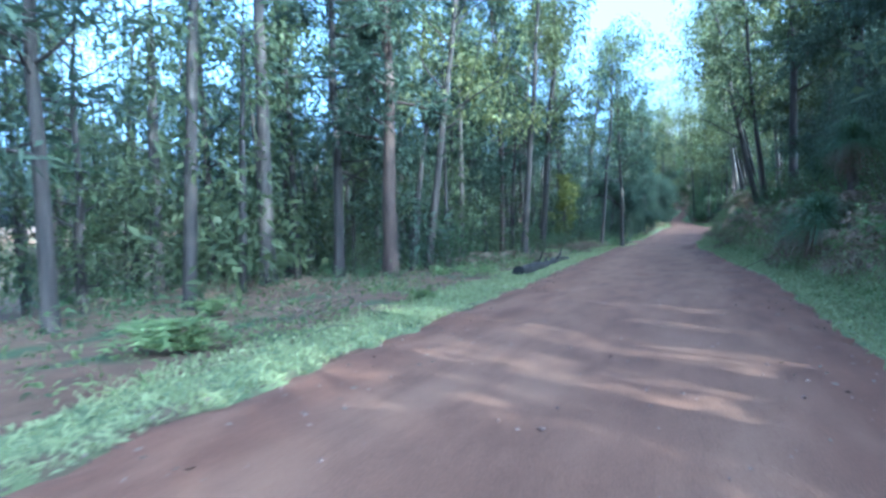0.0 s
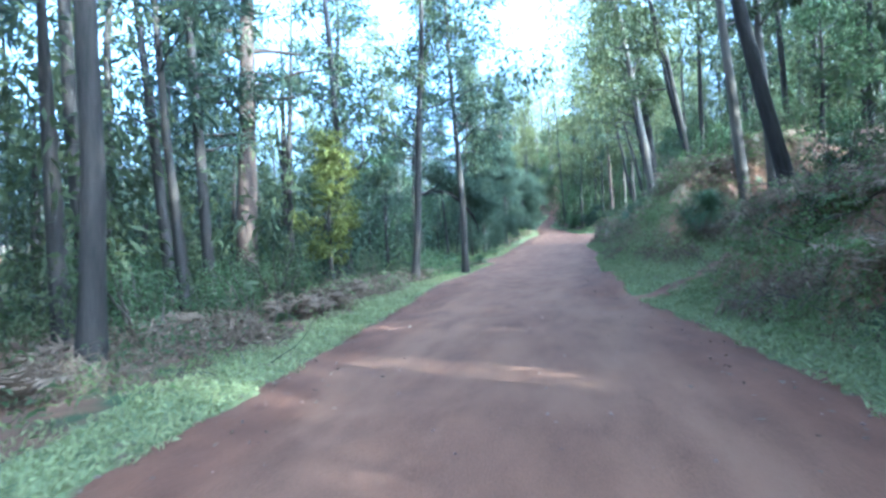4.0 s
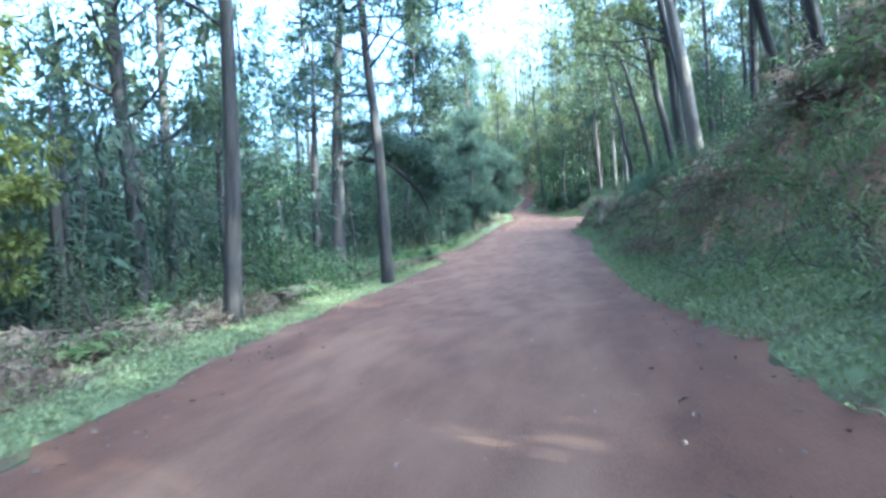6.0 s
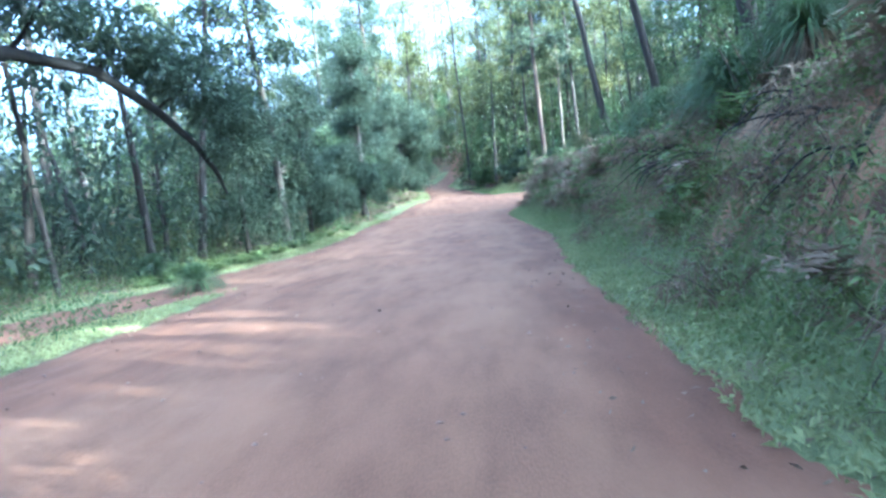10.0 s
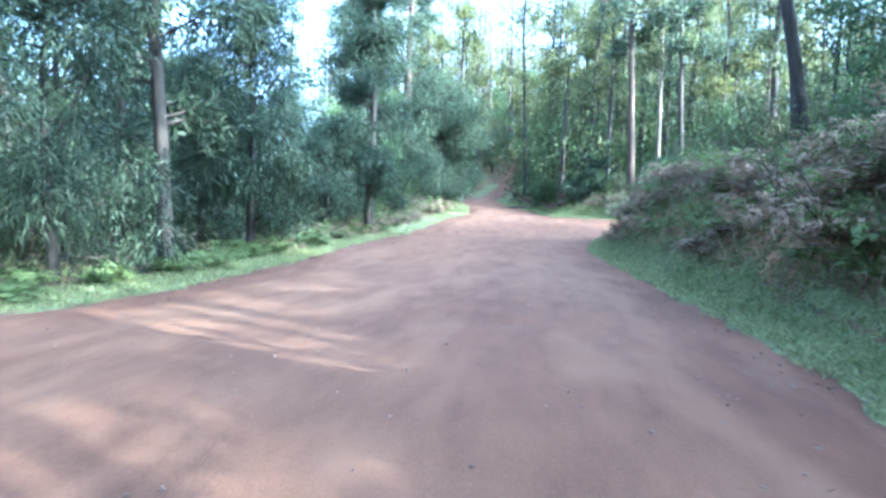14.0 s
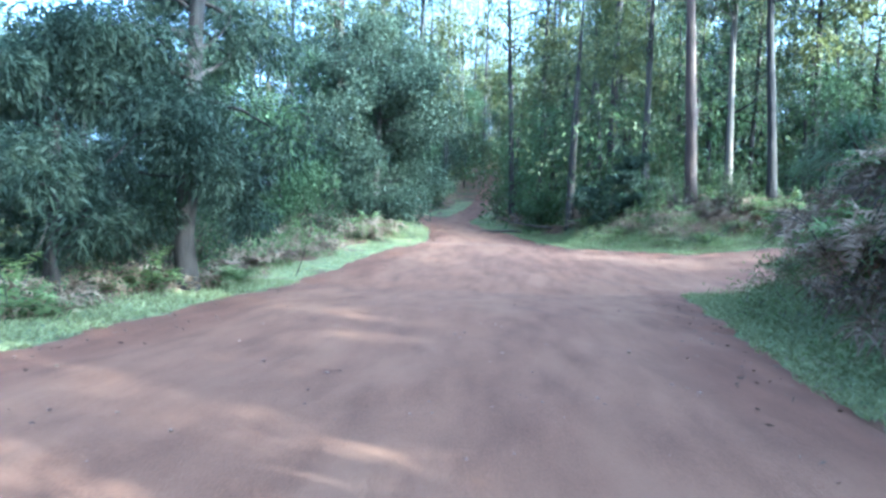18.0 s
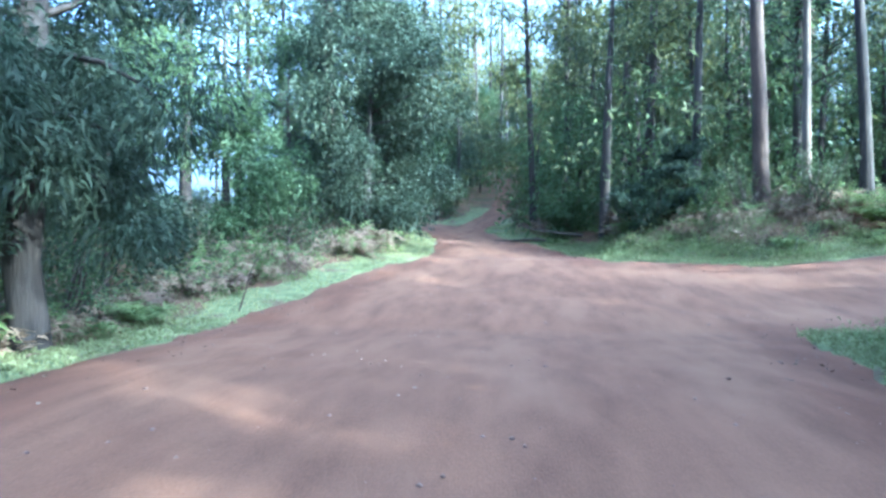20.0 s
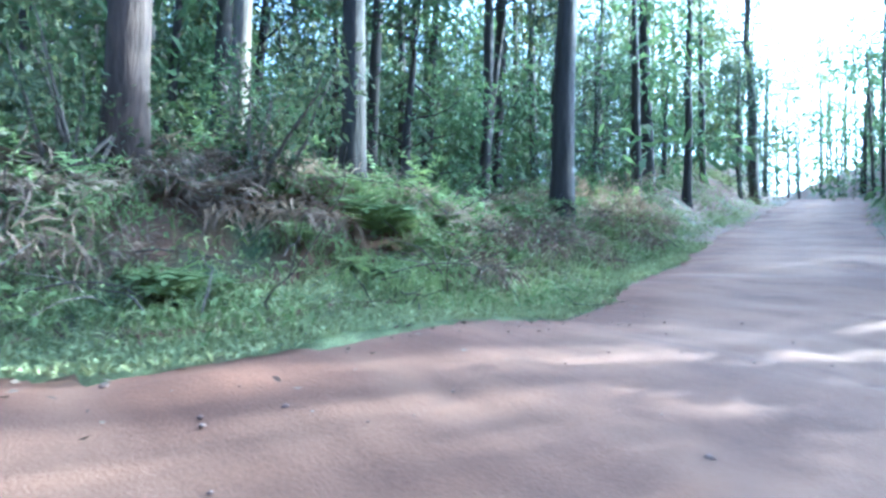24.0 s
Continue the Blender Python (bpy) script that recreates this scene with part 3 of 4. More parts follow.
def midstorey(seed, height, radius, spread, leaf, leaves=80, low=0.12, density=3.0, fine=False):
    """A bushy tree with foliage almost to the ground, such as a young she-oak or wattle."""
    rng = np.random.default_rng(seed)
    root = new("tree")
    k = 9
    h = np.linspace(-0.4, height, k)
    sway = np.cumsum(rng.standard_normal((k, 2)) * 0.03 * height / k * 2, axis=0)
    pts = np.stack([sway[:, 0] - sway[1, 0], sway[:, 1] - sway[1, 1], h], 1)
    rad = radius * (1 - 0.85 * np.clip(h / height, 0, 1))
    tr = Tubes(9)
    tr.add(pts, rad, 9, 0.06, rng)
    part("trunk", tr.mesh("trunk", M_BARK), root)
    limbs, crown = Tubes(4), Leaves()
    n = int(height * density)
    for i in range(n):
        t = low + (1 - low) * (i + rng.uniform()) / n
        z = t * height
        base = np.array([np.interp(z, h, pts[:, 0]), np.interp(z, h, pts[:, 1]), z])
        a = rng.uniform(0, 2 * math.pi)
        shape = math.sin(math.pi * min(1.0, (t - low) / (1 - low) * 0.82 + 0.16)) ** 0.8
        ln = spread * shape * rng.uniform(0.55, 1.1)
        line = curve_pts(base, unit(np.array([math.cos(a), math.sin(a), rng.uniform(0.0, 0.6)])), ln, 4, rng, 0.2)
        limbs.add(line, np.linspace(max(0.012, radius * 0.25), 0.006, 5), 4)
        for q in (line[2], line[4], line[4] + rng.standard_normal(3) * 0.3):
            crown.clump(q, rng.uniform(0.35, 0.65) * spread / 1.9, leaves, 0.19 if fine else 0.17, 0.042 if fine else 0.07, rng, 0.75, 0.35 if fine else 0.2, 0.3)
    tagged(part("branching", limbs.mesh("branching", M_BARK), root), kind="stuff")
    part("crown", crown.mesh("crown", leaf), root)
    return root


rng = np.random.default_rng(7)
TAKEN = []


def claim(x, y):
    TAKEN.append((x, y))
    return x, y


# ---- the trees that stand close to the track ----
PINE_L = "tall pine with a straight rough brown trunk beside the track"
GUM_L = "tall gum tree with grey bark and a high thin crown"


def big_tree(seed, x, y, height, radius, bare, spread, kind="gum", bark=None, lean=(0, 0), label=GUM_L, leaves=68, clumps=3, leaf=None):
    claim(x, y)
    return place(tall_tree(seed, height, radius, bare, spread, kind, leaves, clumps, bark, leaf), x, y, lean=lean, label=label, category="tree", group="trees beside the track")


big_tree(101, -11.3, 19.8, 21, 0.27, 4.5, 3.2, "pine", M_BARK_RED, label=PINE_L)
big_tree(102, -16.1, 54.0, 24, 0.50, 7.0, 4.2, "pine", M_BARK_RED, lean=(0, 3), label="thick-trunked old pine with sunlit reddish bark")
big_tree(103, -8.8, 66.8, 22, 0.21, 6.5, 5.8, "pine", M_BARK, label=PINE_L)
tree_c = big_tree(104, -14.75, 79.1, 23, 0.42, 8.0, 3.8, "pine", M_BARK, lean=(0, 3), label="large pine with one long low bough arching towards the track")
big_tree(105, -25.4, 113.3, 25, 0.36, 8.0, 3.2, "gum", M_BARK, label=GUM_L)
big_tree(106, -12.3, 128.5, 24, 0.40, 8.5, 3.4, "pine", M_BARK_RED, label=PINE_L)
big_tree(107, -13.6, 148.3, 25, 0.45, 9.0, 3.4, "pine", M_BARK_RED, label=PINE_L)
big_tree(108, 3.9, 121.2, 24, 0.24, 9.0, 3.2, "pine", M_BARK_RED, lean=(0, -3), label="tall grey-barked pine at the edge of the junction")
big_tree(109, 5.3, 141.7, 25, 0.38, 9.0, 3.2, "pine", M_BARK, lean=(0, -2), label=PINE_L)
big_tree(110, 3.1, 142.8, 9, 0.26, 7.0, 1.0, "gum", M_BARK_RED, lean=(0, 4), label="dead brown broken trunk with little foliage", leaves=8)
big_tree(111, 5.8, 122.5, 22, 0.14, 7.0, 3.0, "gum", M_BARK_PALE, label="gum tree with a pale streaked trunk")
big_tree(112, 7.0, 121.2, 23, 0.19, 8.0, 3.0, "pine", M_BARK, label=PINE_L)
big_tree(113, 12.3, 121.4, 23, 0.25, 7.0, 3.0, "gum", M_BARK, label=GUM_L)
big_tree(114, 15.0, 142.8, 20, 0.16, 8.0, 2.6, "gum", M_BARK_PALE, label="slender pale-barked gum tree")
big_tree(115, 3.3, 52.8, 20, 0.20, 6.0, 2.8, "gum", M_BARK_PALE, lean=(0, -5), label="gum tree with a pale peeling trunk on the bank")
big_tree(116, 4.4, 53.6, 21, 0.18, 6.0, 2.8, "gum", M_BARK_PALE, lean=(0, -3), label="gum tree with a pale peeling trunk on the bank")
big_tree(117, 2.4, 67.9, 19, 0.26, 6.0, 2.8, "gum", M_BARK_PALE, lean=(0, -6), label="leaning pale gum tree on the cut bank")
big_tree(118, 4.0, 77.5, 20, 0.28, 6.0, 3.0, "gum", M_BARK, lean=(0, -5), label="leaning dark-barked tree on the cut bank")
big_tree(119, 3.0, 33.5, 19, 0.22, 4.0, 3.2, "gum", M_BARK, label=GUM_L)
big_tree(120, 7.0, 47.5, 21, 0.20, 5.0, 3.0, "gum", M_BARK, label=GUM_L)
big_tree(123, 2.4, 39.5, 18, 0.15, 5.0, 4.2, "gum", M_BARK, lean=(0, -7), label="slender gum tree leaning out over the track")
big_tree(124, 2.8, 59.0, 19, 0.15, 5.0, 4.2, "gum", M_BARK, lean=(0, -8), label="slender gum tree leaning out over the track")
big_tree(125, -10.8, 92.5, 20, 0.17, 2.4, 3.4, "pine", M_BARK, label=PINE_L, leaves=95)
big_tree(126, -12.5, 37.0, 20, 0.17, 5.0, 3.6, "pine", M_BARK_RED, label=PINE_L)
OVER = "tall gum tree with sunlit olive crown leaning over the track"
for i, (x, y, lean_, sp) in enumerate([(4.0, 64.0, -10, 5.4), (3.4, 71.0, -11, 6.8), (4.2, 80.0, -10, 6.6), (4.6, 88.5, -9, 5.8), (4.4, 97.0, -9, 5.4), (5.2, 28.0, -7, 4.6), (-9.4, 56.5, 6, 5.0), (-9.6, 31.5, 5, 4.6), (-10.4, 38.5, 5, 4.6), (2.2, 134.0, -2, 4.4), (-9.0, 133.0, 3, 4.4), (2.6, 46.0, -10, 6.0), (-13.2, 89.0, 9, 6.2), (-12.2, 25.0, 7, 5.5)]):
    big_tree(140 + i, x, y, 19 + (i % 3) * 2.5, 0.17 + 0.02 * (i % 3), 5.5, sp, "gum", M_BARK, lean=(0, lean_), label=OVER, leaves=44, clumps=4, leaf=M_LEAF_SUNLIT if i % 3 else M_LEAF)
big_tree(121, -25.0, 65.0, 22, 0.24, 6.0, 3.0, "pine", M_BARK, label=PINE_L)
big_tree(122, -23.7, 39.7, 21, 0.22, 5.0, 2.8, "gum", M_BARK_RED, label=GUM_L)

# the long bough of the big pine
bt, bl = Tubes(7), Leaves()
bough = np.array([(0.1, 0.0, 6.0), (1.1, 1.2, 6.5), (2.3, 2.7, 6.3), (3.2, 4.0, 5.4), (3.8, 5.0, 4.5), (4.1, 5.7, 3.7), (4.2, 6.2, 3.0)])
bt.add(bough, np.linspace(0.22, 0.045, 7), 7, 0.05, rng)
bt.add(curve_pts(bough[3], unit(np.array([0.9, 0.3, 0.5])), 1.6, 4, rng, 0.2), np.linspace(0.06, 0.012, 5), 5)
bt.add(curve_pts(bough[2], unit(np.array([0.8, 0.8, 0.7])), 2.4, 5, rng, 0.15), np.linspace(0.07, 0.012, 6), 5)
bt.add(curve_pts(bough[1], unit(np.array([0.7, 0.1, 0.9])), 2.6, 5, rng, 0.15), np.linspace(0.08, 0.012, 6), 5)
# near-black colour puts the bough's backlit silhouette into its bark
part("bough", bt.mesh("bough", M_CHAR_SHADE), tree_c, "bare arching bough coloured near black as a silhouette")
for c in [(2.8, 3.6, 8.0), (3.6, 4.4, 7.6), (4.4, 4.8, 7.2), (3.0, 3.0, 8.5), (4.9, 5.6, 6.6), (2.0, 1.8, 8.6), (3.9, 5.2, 8.3), (5.0, 6.4, 5.4), (1.2, 0.6, 9.0)]:
    bl.clump(np.array(c) - np.array((0.2, 0.3, 1.1)), 1.25, 1300, 0.26, 0.06, rng, 0.5)
part("bough_foliage", bl.mesh("bough_foliage", M_NEEDLE), tree_c)

# bushy trees with known places
YOUNG = "young bushy tree in dense dark green leaf"


def bushy(seed, x, y, height, radius, spread, leaf, label, leaves=80, low=0.12, fine=False, density=3.0):
    claim(x, y)
    return place(midstorey(seed, height, radius, spread, leaf, int(leaves * (1.6 if fine else 1.1)), low, density, fine), x, y, label=label, category="tree", group="bushy trees")


bushy(201, -10.2, 108.4, 12.5, 0.26, 2.7, M_NEEDLE, "dense dark she-oak with a stout trunk by the wide gravel", 200, 0.16, True, 4.8)
bushy(202, -11.6, 106.4, 4.8, 0.15, 2.2, M_NEEDLE, YOUNG, 170, 0.1, True, 4.2)
bushy(203, -24.2, 117.6, 9.0, 0.3, 3.0, M_NEEDLE, YOUNG, 200, 0.2, True, 4.5)
bushy(204, -16.7, 114.8, 7.5, 0.16, 2.6, M_NEEDLE, YOUNG, 100, 0.08, True, 4.0)
bushy(205, -8.9, 122.4, 8.5, 0.16, 3.5, M_NEEDLE, "large rounded many-leaved tree beside the mouth of the trail", 250, 0.03, False, 5.6)
bushy(223, -12.8, 113.8, 5.2, 0.10, 2.4, M_NEEDLE, YOUNG, 120, 0.04, False, 4.5)
bushy(224, -14.6, 118.2, 6.2, 0.12, 2.6, M_SHRUB, YOUNG, 120, 0.04, False, 4.5)
bushy(225, -11.6, 118.2, 4.2, 0.09, 2.0, M_SHRUB, YOUNG, 120, 0.03, False, 5.0)
bushy(226, -19.5, 121.5, 7.0, 0.13, 2.8, M_NEEDLE, YOUNG, 120, 0.05, False, 4.5)
bushy(227, -1.3, 127.2, 1.7, 0.04, 1.1, M_SHRUB, "low rounded grey-green bush in the brush beside the trail", 110, 0.02, False, 8.0)
bushy(228, 0.5, 122.6, 1.6, 0.04, 1.1, M_NEEDLE, "low rounded grey-green bush at the edge of the junction", 110, 0.02, False, 8.0)
bushy(206, -12.4, 124.4, 7.5, 0.14, 2.6, M_SHRUB, YOUNG, 110, 0.08, False, 4.0)
bushy(207, 2.0, 122.4, 2.4, 0.05, 0.95, M_NEEDLE, "small dark dense conifer at the edge of the junction", 120, 0.05, False, 6.0)
bushy(221, 11.5, 113.0, 2.2, 0.05, 1.0, M_SHRUB, YOUNG, 60, 0.05, False, 6.0)
bushy(222, 16.5, 114.6, 3.0, 0.06, 1.2, M_SHRUB, YOUNG, 60, 0.05, False, 6.0)
bushy(208, -12.0, 53.4, 6.2, 0.09, 1.25, M_BRIGHT, "young tree with sunlit yellow-green leaves", 110, 0.25, False, 3.0)
bushy(209, -11.8, 90.3, 6.5, 0.12, 2.6, M_NEEDLE, YOUNG, 100, 0.06, True, 4.0)
bushy(210, -11.0, 97.3, 8.0, 0.16, 2.4, M_NEEDLE, YOUNG, 170, 0.1, True, 4.2)
bushy(211, -14.2, 100.3, 6.6, 0.16, 2.8, M_NEEDLE, YOUNG, 170, 0.1, True, 4.2)
bushy(212, -17.2, 93.8, 7.0, 0.14, 2.8, M_SHRUB, YOUNG, 90, 0.06, False, 3.5)
bushy(213, -0.2, 151.8, 7.0, 0.14, 2.6, M_SHRUB, YOUNG, 90, 0.06, False, 3.5)
bushy(214, -9.0, 142.8, 6.0, 0.12, 2.2, M_SHRUB, YOUNG, 90, 0.06, False, 3.5)
for i, (x, y, h_, sp) in enumerate([(-7.4, 166, 9.0, 3.2), (-0.6, 167, 9.0, 3.0), (-2.4, 181, 12.0, 4.0), (-6.2, 179, 12.0, 3.8), (1.6, 178, 11.0, 3.6), (-9.5, 158, 8.0, 3.0), (1.0, 158, 7.5, 2.8)]):
    bushy(230 + i, x, y, h_, 0.16, sp, (M_SHRUB, M_NEEDLE)[i % 2], "dense dark green tree on the slope above the trail", 150, 0.04, False, 4.5)
bushy(215, 4.6, 27.5, 8.0, 0.16, 3.0, M_NEEDLE, YOUNG, 110, 0.1, True, 4.0)
bushy(216, 4.8, 36.5, 8.5, 0.16, 3.0, M_NEEDLE, YOUNG, 110, 0.12, True, 4.0)
bushy(217, 5.0, 19.0, 8.5, 0.16, 3.0, M_NEEDLE, YOUNG, 110, 0.12, True, 4.0)
bushy(218, 8.6, 60.5, 7.0, 0.14, 2.4, M_SHRUB, YOUNG, 90, 0.1, False, 3.5)
bushy(219, 9.4, 90.8, 7.5, 0.14, 2.6, M_SHRUB, YOUNG, 90, 0.1, False, 3.5)
bushy(220, 9.2, 101.8, 7.5, 0.14, 2.6, M_SHRUB, YOUNG, 90, 0.1, False, 3.5)

# ---- the forest round about ----
gums = [tall_tree(10 + i, rng.uniform(19, 26), rng.uniform(0.13, 0.24), rng.uniform(4, 8), rng.uniform(2.8, 3.8), "gum", 36) for i in range(6)]
pines = [tall_tree(30 + i, rng.uniform(15, 24), rng.uniform(0.12, 0.2), rng.uniform(2.5, 5), rng.uniform(2.6, 3.5), "pine", 36, 3) for i in range(5)]
golden = [tall_tree(20 + i, rng.uniform(22, 28), rng.uniform(0.15, 0.26), rng.uniform(4, 7), rng.uniform(3.0, 4.0), "gum", 40, 3, leaf=M_LEAF_SUNLIT) for i in range(3)]
mids = [midstorey(50 + i, rng.uniform(5, 9), rng.uniform(0.07, 0.13), rng.uniform(1.7, 2.6), (M_NEEDLE, M_SHRUB, M_LEAF)[i % 3], 50, 0.08, 3.2, i % 3 == 0) for i in range(6)]


def spots_in(count, xlo, xhi, ylo, yhi, gap, clear, rng, tall=True):
    """Random spots a gap apart and clear of the tracks. A made-up lane lets the sun reach the old pine, another keeps
    it in sight; tall woods also leave a gap of open sky.
    """
    out = []
    tries = 0
    while len(out) < count and tries < count * 40:
        tries += 1
        x, y = rng.uniform(xlo, xhi), rng.uniform(ylo, yhi)
        if road_field(np.array([x]), np.array([y]))[0][0] < clear or (x > 3 and abs((x + 16) * -0.44 - (y - 54) * 0.9 + 0.6) < 2.4) or (clear > 2.9 and x < -7 and y < 55 and abs((x + 3.2) * 0.79 + (y - 37.4) * 0.61) < 1.7) or (tall and y > 84 and 22 < math.degrees(math.atan2(-3 - x, y - 79)) < 37):
            continue
        if any((x - u) ** 2 + (y - v) ** 2 < gap * gap for u, v in TAKEN):
            continue
        out.append((x, y))
        TAKEN.append((x, y))
    return out


def belt_spots(count, xlo, xhi, ylo, yhi, dlo, dhi, rng):
    out = []
    while len(out) < count:
        n = 400
        x, y = rng.uniform(xlo, xhi, n), rng.uniform(ylo, yhi, n)
        sd = road_field(x, y)[0]
        out += [(a, b) for a, b, s in zip(x, y, sd) if dlo < s < dhi]
    return out[:count]


TALL = "tall slender gum tree with grey bark and a high open crown"
scatter(gums, spots_in(24, -34, -12, 5, 62, 2.6, 4.5, rng) + spots_in(6, -34, -13, 62, 130, 3.0, 4.5, rng) + spots_in(16, 5, 22, -5, 52, 2.6, 4.0, rng) + spots_in(18, 6, 22, 52, 107, 2.6, 5.6, rng) + spots_in(10, 10, 40, 107, 128, 2.6, 1.2, rng), TALL, "tree", "forest trees", rng)
scatter(golden, spots_in(22, -16, 22, 123, 158, 2.4, 1.6, rng), "tall gum tree with sunlit olive-yellow crown", "tree", "forest trees", rng)
scatter(pines, spots_in(17, -32, -12, 5, 66, 2.6, 4.5, rng) + spots_in(4, -32, -14, 66, 130, 3.0, 4.5, rng) + spots_in(12, 6, 22, -5, 107, 2.8, 4.5, rng) + spots_in(14, -18, 20, 122, 158, 2.6, 2.0, rng),
        "dark-needled pine with a straight brown trunk among the forest", "tree", "forest trees", rng)
scatter(mids, spots_in(40, -26, -11.5, 2, 135, 2.1, 3.0, rng, False) + spots_in(14, 4.5, 14, -5, 52, 2.2, 3.4, rng) + spots_in(12, 6, 14, 52, 107, 2.2, 6.0, rng) + spots_in(10, 7, 24, 123, 160, 2.4, 1.8, rng) + spots_in(9, -16, -8, 124, 140, 2.0, 0.6, rng) + spots_in(14, -12, 6, 148, 172, 2.0, 0.4, rng) + spots_in(10, 10, 40, 105, 128, 2.2, 0.6, rng),
        "bushy young forest tree in leaf down to the ground", "tree", "understorey trees", rng)


def far_woods(name, spots, rng, leaf, crowns, low, heights, label, base=0.22, size=0.52, wide=1.3, per=30):
    """The woods farther off, joined: thin trunks, broken crowns and undergrowth."""
    trunks, lv = Tubes(5), Leaves()
    xs, ys = np.array(spots).T
    zs = land(xs, ys)[0]
    for x, y, z in zip(xs, ys, zs):
        h = rng.uniform(*heights)
        r = rng.uniform(0.1, 0.24)
        lean = rng.normal(0, 0.5, 2)
        trunks.add([(x, y, z - 0.4), (x + lean[0] * 0.4, y + lean[1] * 0.4, z + h * 0.5), (x + lean[0], y + lean[1], z + h)], [r, r * 0.7, r * 0.15], 5)
        for c in range(crowns):
            q = np.array([x, y, z + h * rng.uniform(base, 1.0)]) + np.append(rng.normal(0, wide, 2), 0)
            lv.clump(q, rng.uniform(0.8, 1.6), per, size, size * 0.34, rng, 0.6, 0.2, 0.3)
        for c in range(low):
            q = np.array([x, y, z + rng.uniform(0.3, 3.4)]) + np.append(rng.normal(0, 1.8, 2), 0)
            lv.clump(q, rng.uniform(0.8, 1.5), 24, 0.46, 0.16, rng, 0.7, 0.2, 0.2)
    root = new(name)
    tagged(part("trunk_mass", trunks.mesh("trunk_mass", M_BARK), root), kind="stuff")
    tagged(part("leaf_mass", lv.mesh("leaf_mass", leaf), root), kind="stuff")
    return tagged(root, label, "woods", kind="stuff")


THICK = "thick green understorey of saplings between the trunks"
far_woods("thicket", spots_in(58, -30, -12, 2, 62, 1.8, 3.4, rng) + spots_in(14, -30, -17, 62, 84, 1.8, 4.0, rng), rng, M_LEAF, 18, 3, (8, 14), THICK, 0.1, 0.36, 0.9, 36)
far_woods("thicket", spots_in(44, -50, -27, 78, 138, 2.2, 4.0, rng, False), rng, M_LEAF, 22, 5, (8, 12), THICK, 0.05, 0.44, 1.3, 34)
far_woods("thicket", spots_in(30, -30, -12, 20, 80, 1.8, 3.0, rng) + spots_in(16, -30, -15.5, 80, 125, 1.8, 4.0, rng, False), rng, M_NEEDLE, 16, 3, (4.5, 8), THICK, 0.08, 0.36, 0.9, 36)
far_woods("thicket", spots_in(55, 5.5, 18, -5, 52, 1.8, 4.0, rng) + spots_in(30, 7, 26, 50, 108, 1.8, 6.0, rng), rng, M_LEAF, 18, 3, (9, 16), THICK, 0.12, 0.36, 1.0, 36)
far_woods("thicket", spots_in(44, 8.5, 36, 88, 110, 1.6, 3.2, rng), rng, M_LEAF, 18, 4, (8, 16), THICK, 0.08, 0.36, 1.0, 36)
far_woods("thicket", spots_in(34, -42, -13, 57, 86, 1.7, 2.5, rng), rng, M_NEEDLE, 18, 3, (8, 14), THICK, 0.1, 0.38, 1.0, 36)
# low saplings added in the sun lane to shade the road, not the pine
far_woods("thicket", [(x, 54.7 - (x + 16) * 0.489 + d) for x in (5.6, 7.5, 9.5, 11.5, 14.0) for d in (-1.8, 0.0, 1.8)], rng, M_LEAF, 16, 4, (6, 9), THICK, 0.08, 0.34, 0.8, 36)
far_woods("thicket", spots_in(22, 26, 60, 108, 122, 1.8, 0.7, rng) + spots_in(22, 27, 62, 121, 136, 1.8, 0.7, rng), rng, M_SHRUB, 16, 4, (6, 13), THICK, 0.05, 0.36, 1.0, 36)
far_woods("thicket", spots_in(65, -18, 44, 124, 150, 1.8, 1.4, rng), rng, M_LEAF, 18, 3, (8, 15), THICK, 0.1, 0.36, 1.0, 36)
far_woods("thicket", spots_in(34, -3, 30, 123, 142, 1.7, 1.8, rng), rng, M_SHRUB, 20, 4, (4, 9), THICK, 0.06, 0.34, 1.0, 36)
far_woods("thicket", spots_in(80, -20, 44, 128, 165, 1.8, 1.2, rng), rng, M_LEAF_SUNLIT, 18, 3, (9, 17), THICK, 0.1, 0.38, 1.0, 36)
far_woods("woods", spots_in(55, -75, -26, -15, 62, 2.6, 5, rng) + spots_in(26, -75, -30, 62, 100, 2.8, 5, rng) + spots_in(14, -75, -34, 100, 150, 2.8, 5, rng), rng, M_LEAF, 9, 12, (12, 22), "open eucalypt woods farther off, with bright sky between the trunks")
# the right-hand rows, largely out of view, are added to block the low sun
far_woods("woods", spots_in(165, 15, 62, -35, 112, 2.2, 5, rng) + spots_in(60, -40, 40, -50, -14, 2.8, 3.0, rng) + spots_in(120, 24, 110, 96, 160, 2.4, 0.8, rng), rng, M_LEAF, 13, 4, (14, 25), "dense eucalypt and pine woods on the rise, partly unseen and added for shade")
far_woods("woods", spots_in(130, -60, 75, 158, 270, 2.8, 1.0, rng) + spots_in(170, -24, 22, 150, 230, 1.9, 0.4, rng), rng, M_LEAF_SUNLIT, 14, 4, (18, 30), "sunlit olive-green woods on the hill behind the junction")

shrubs = [shrub(60 + i, rng.uniform(0.9, 2.4), rng.uniform(1.2, 2.2), (M_SHRUB, M_LEAF)[i % 2], 900) for i in range(5)]
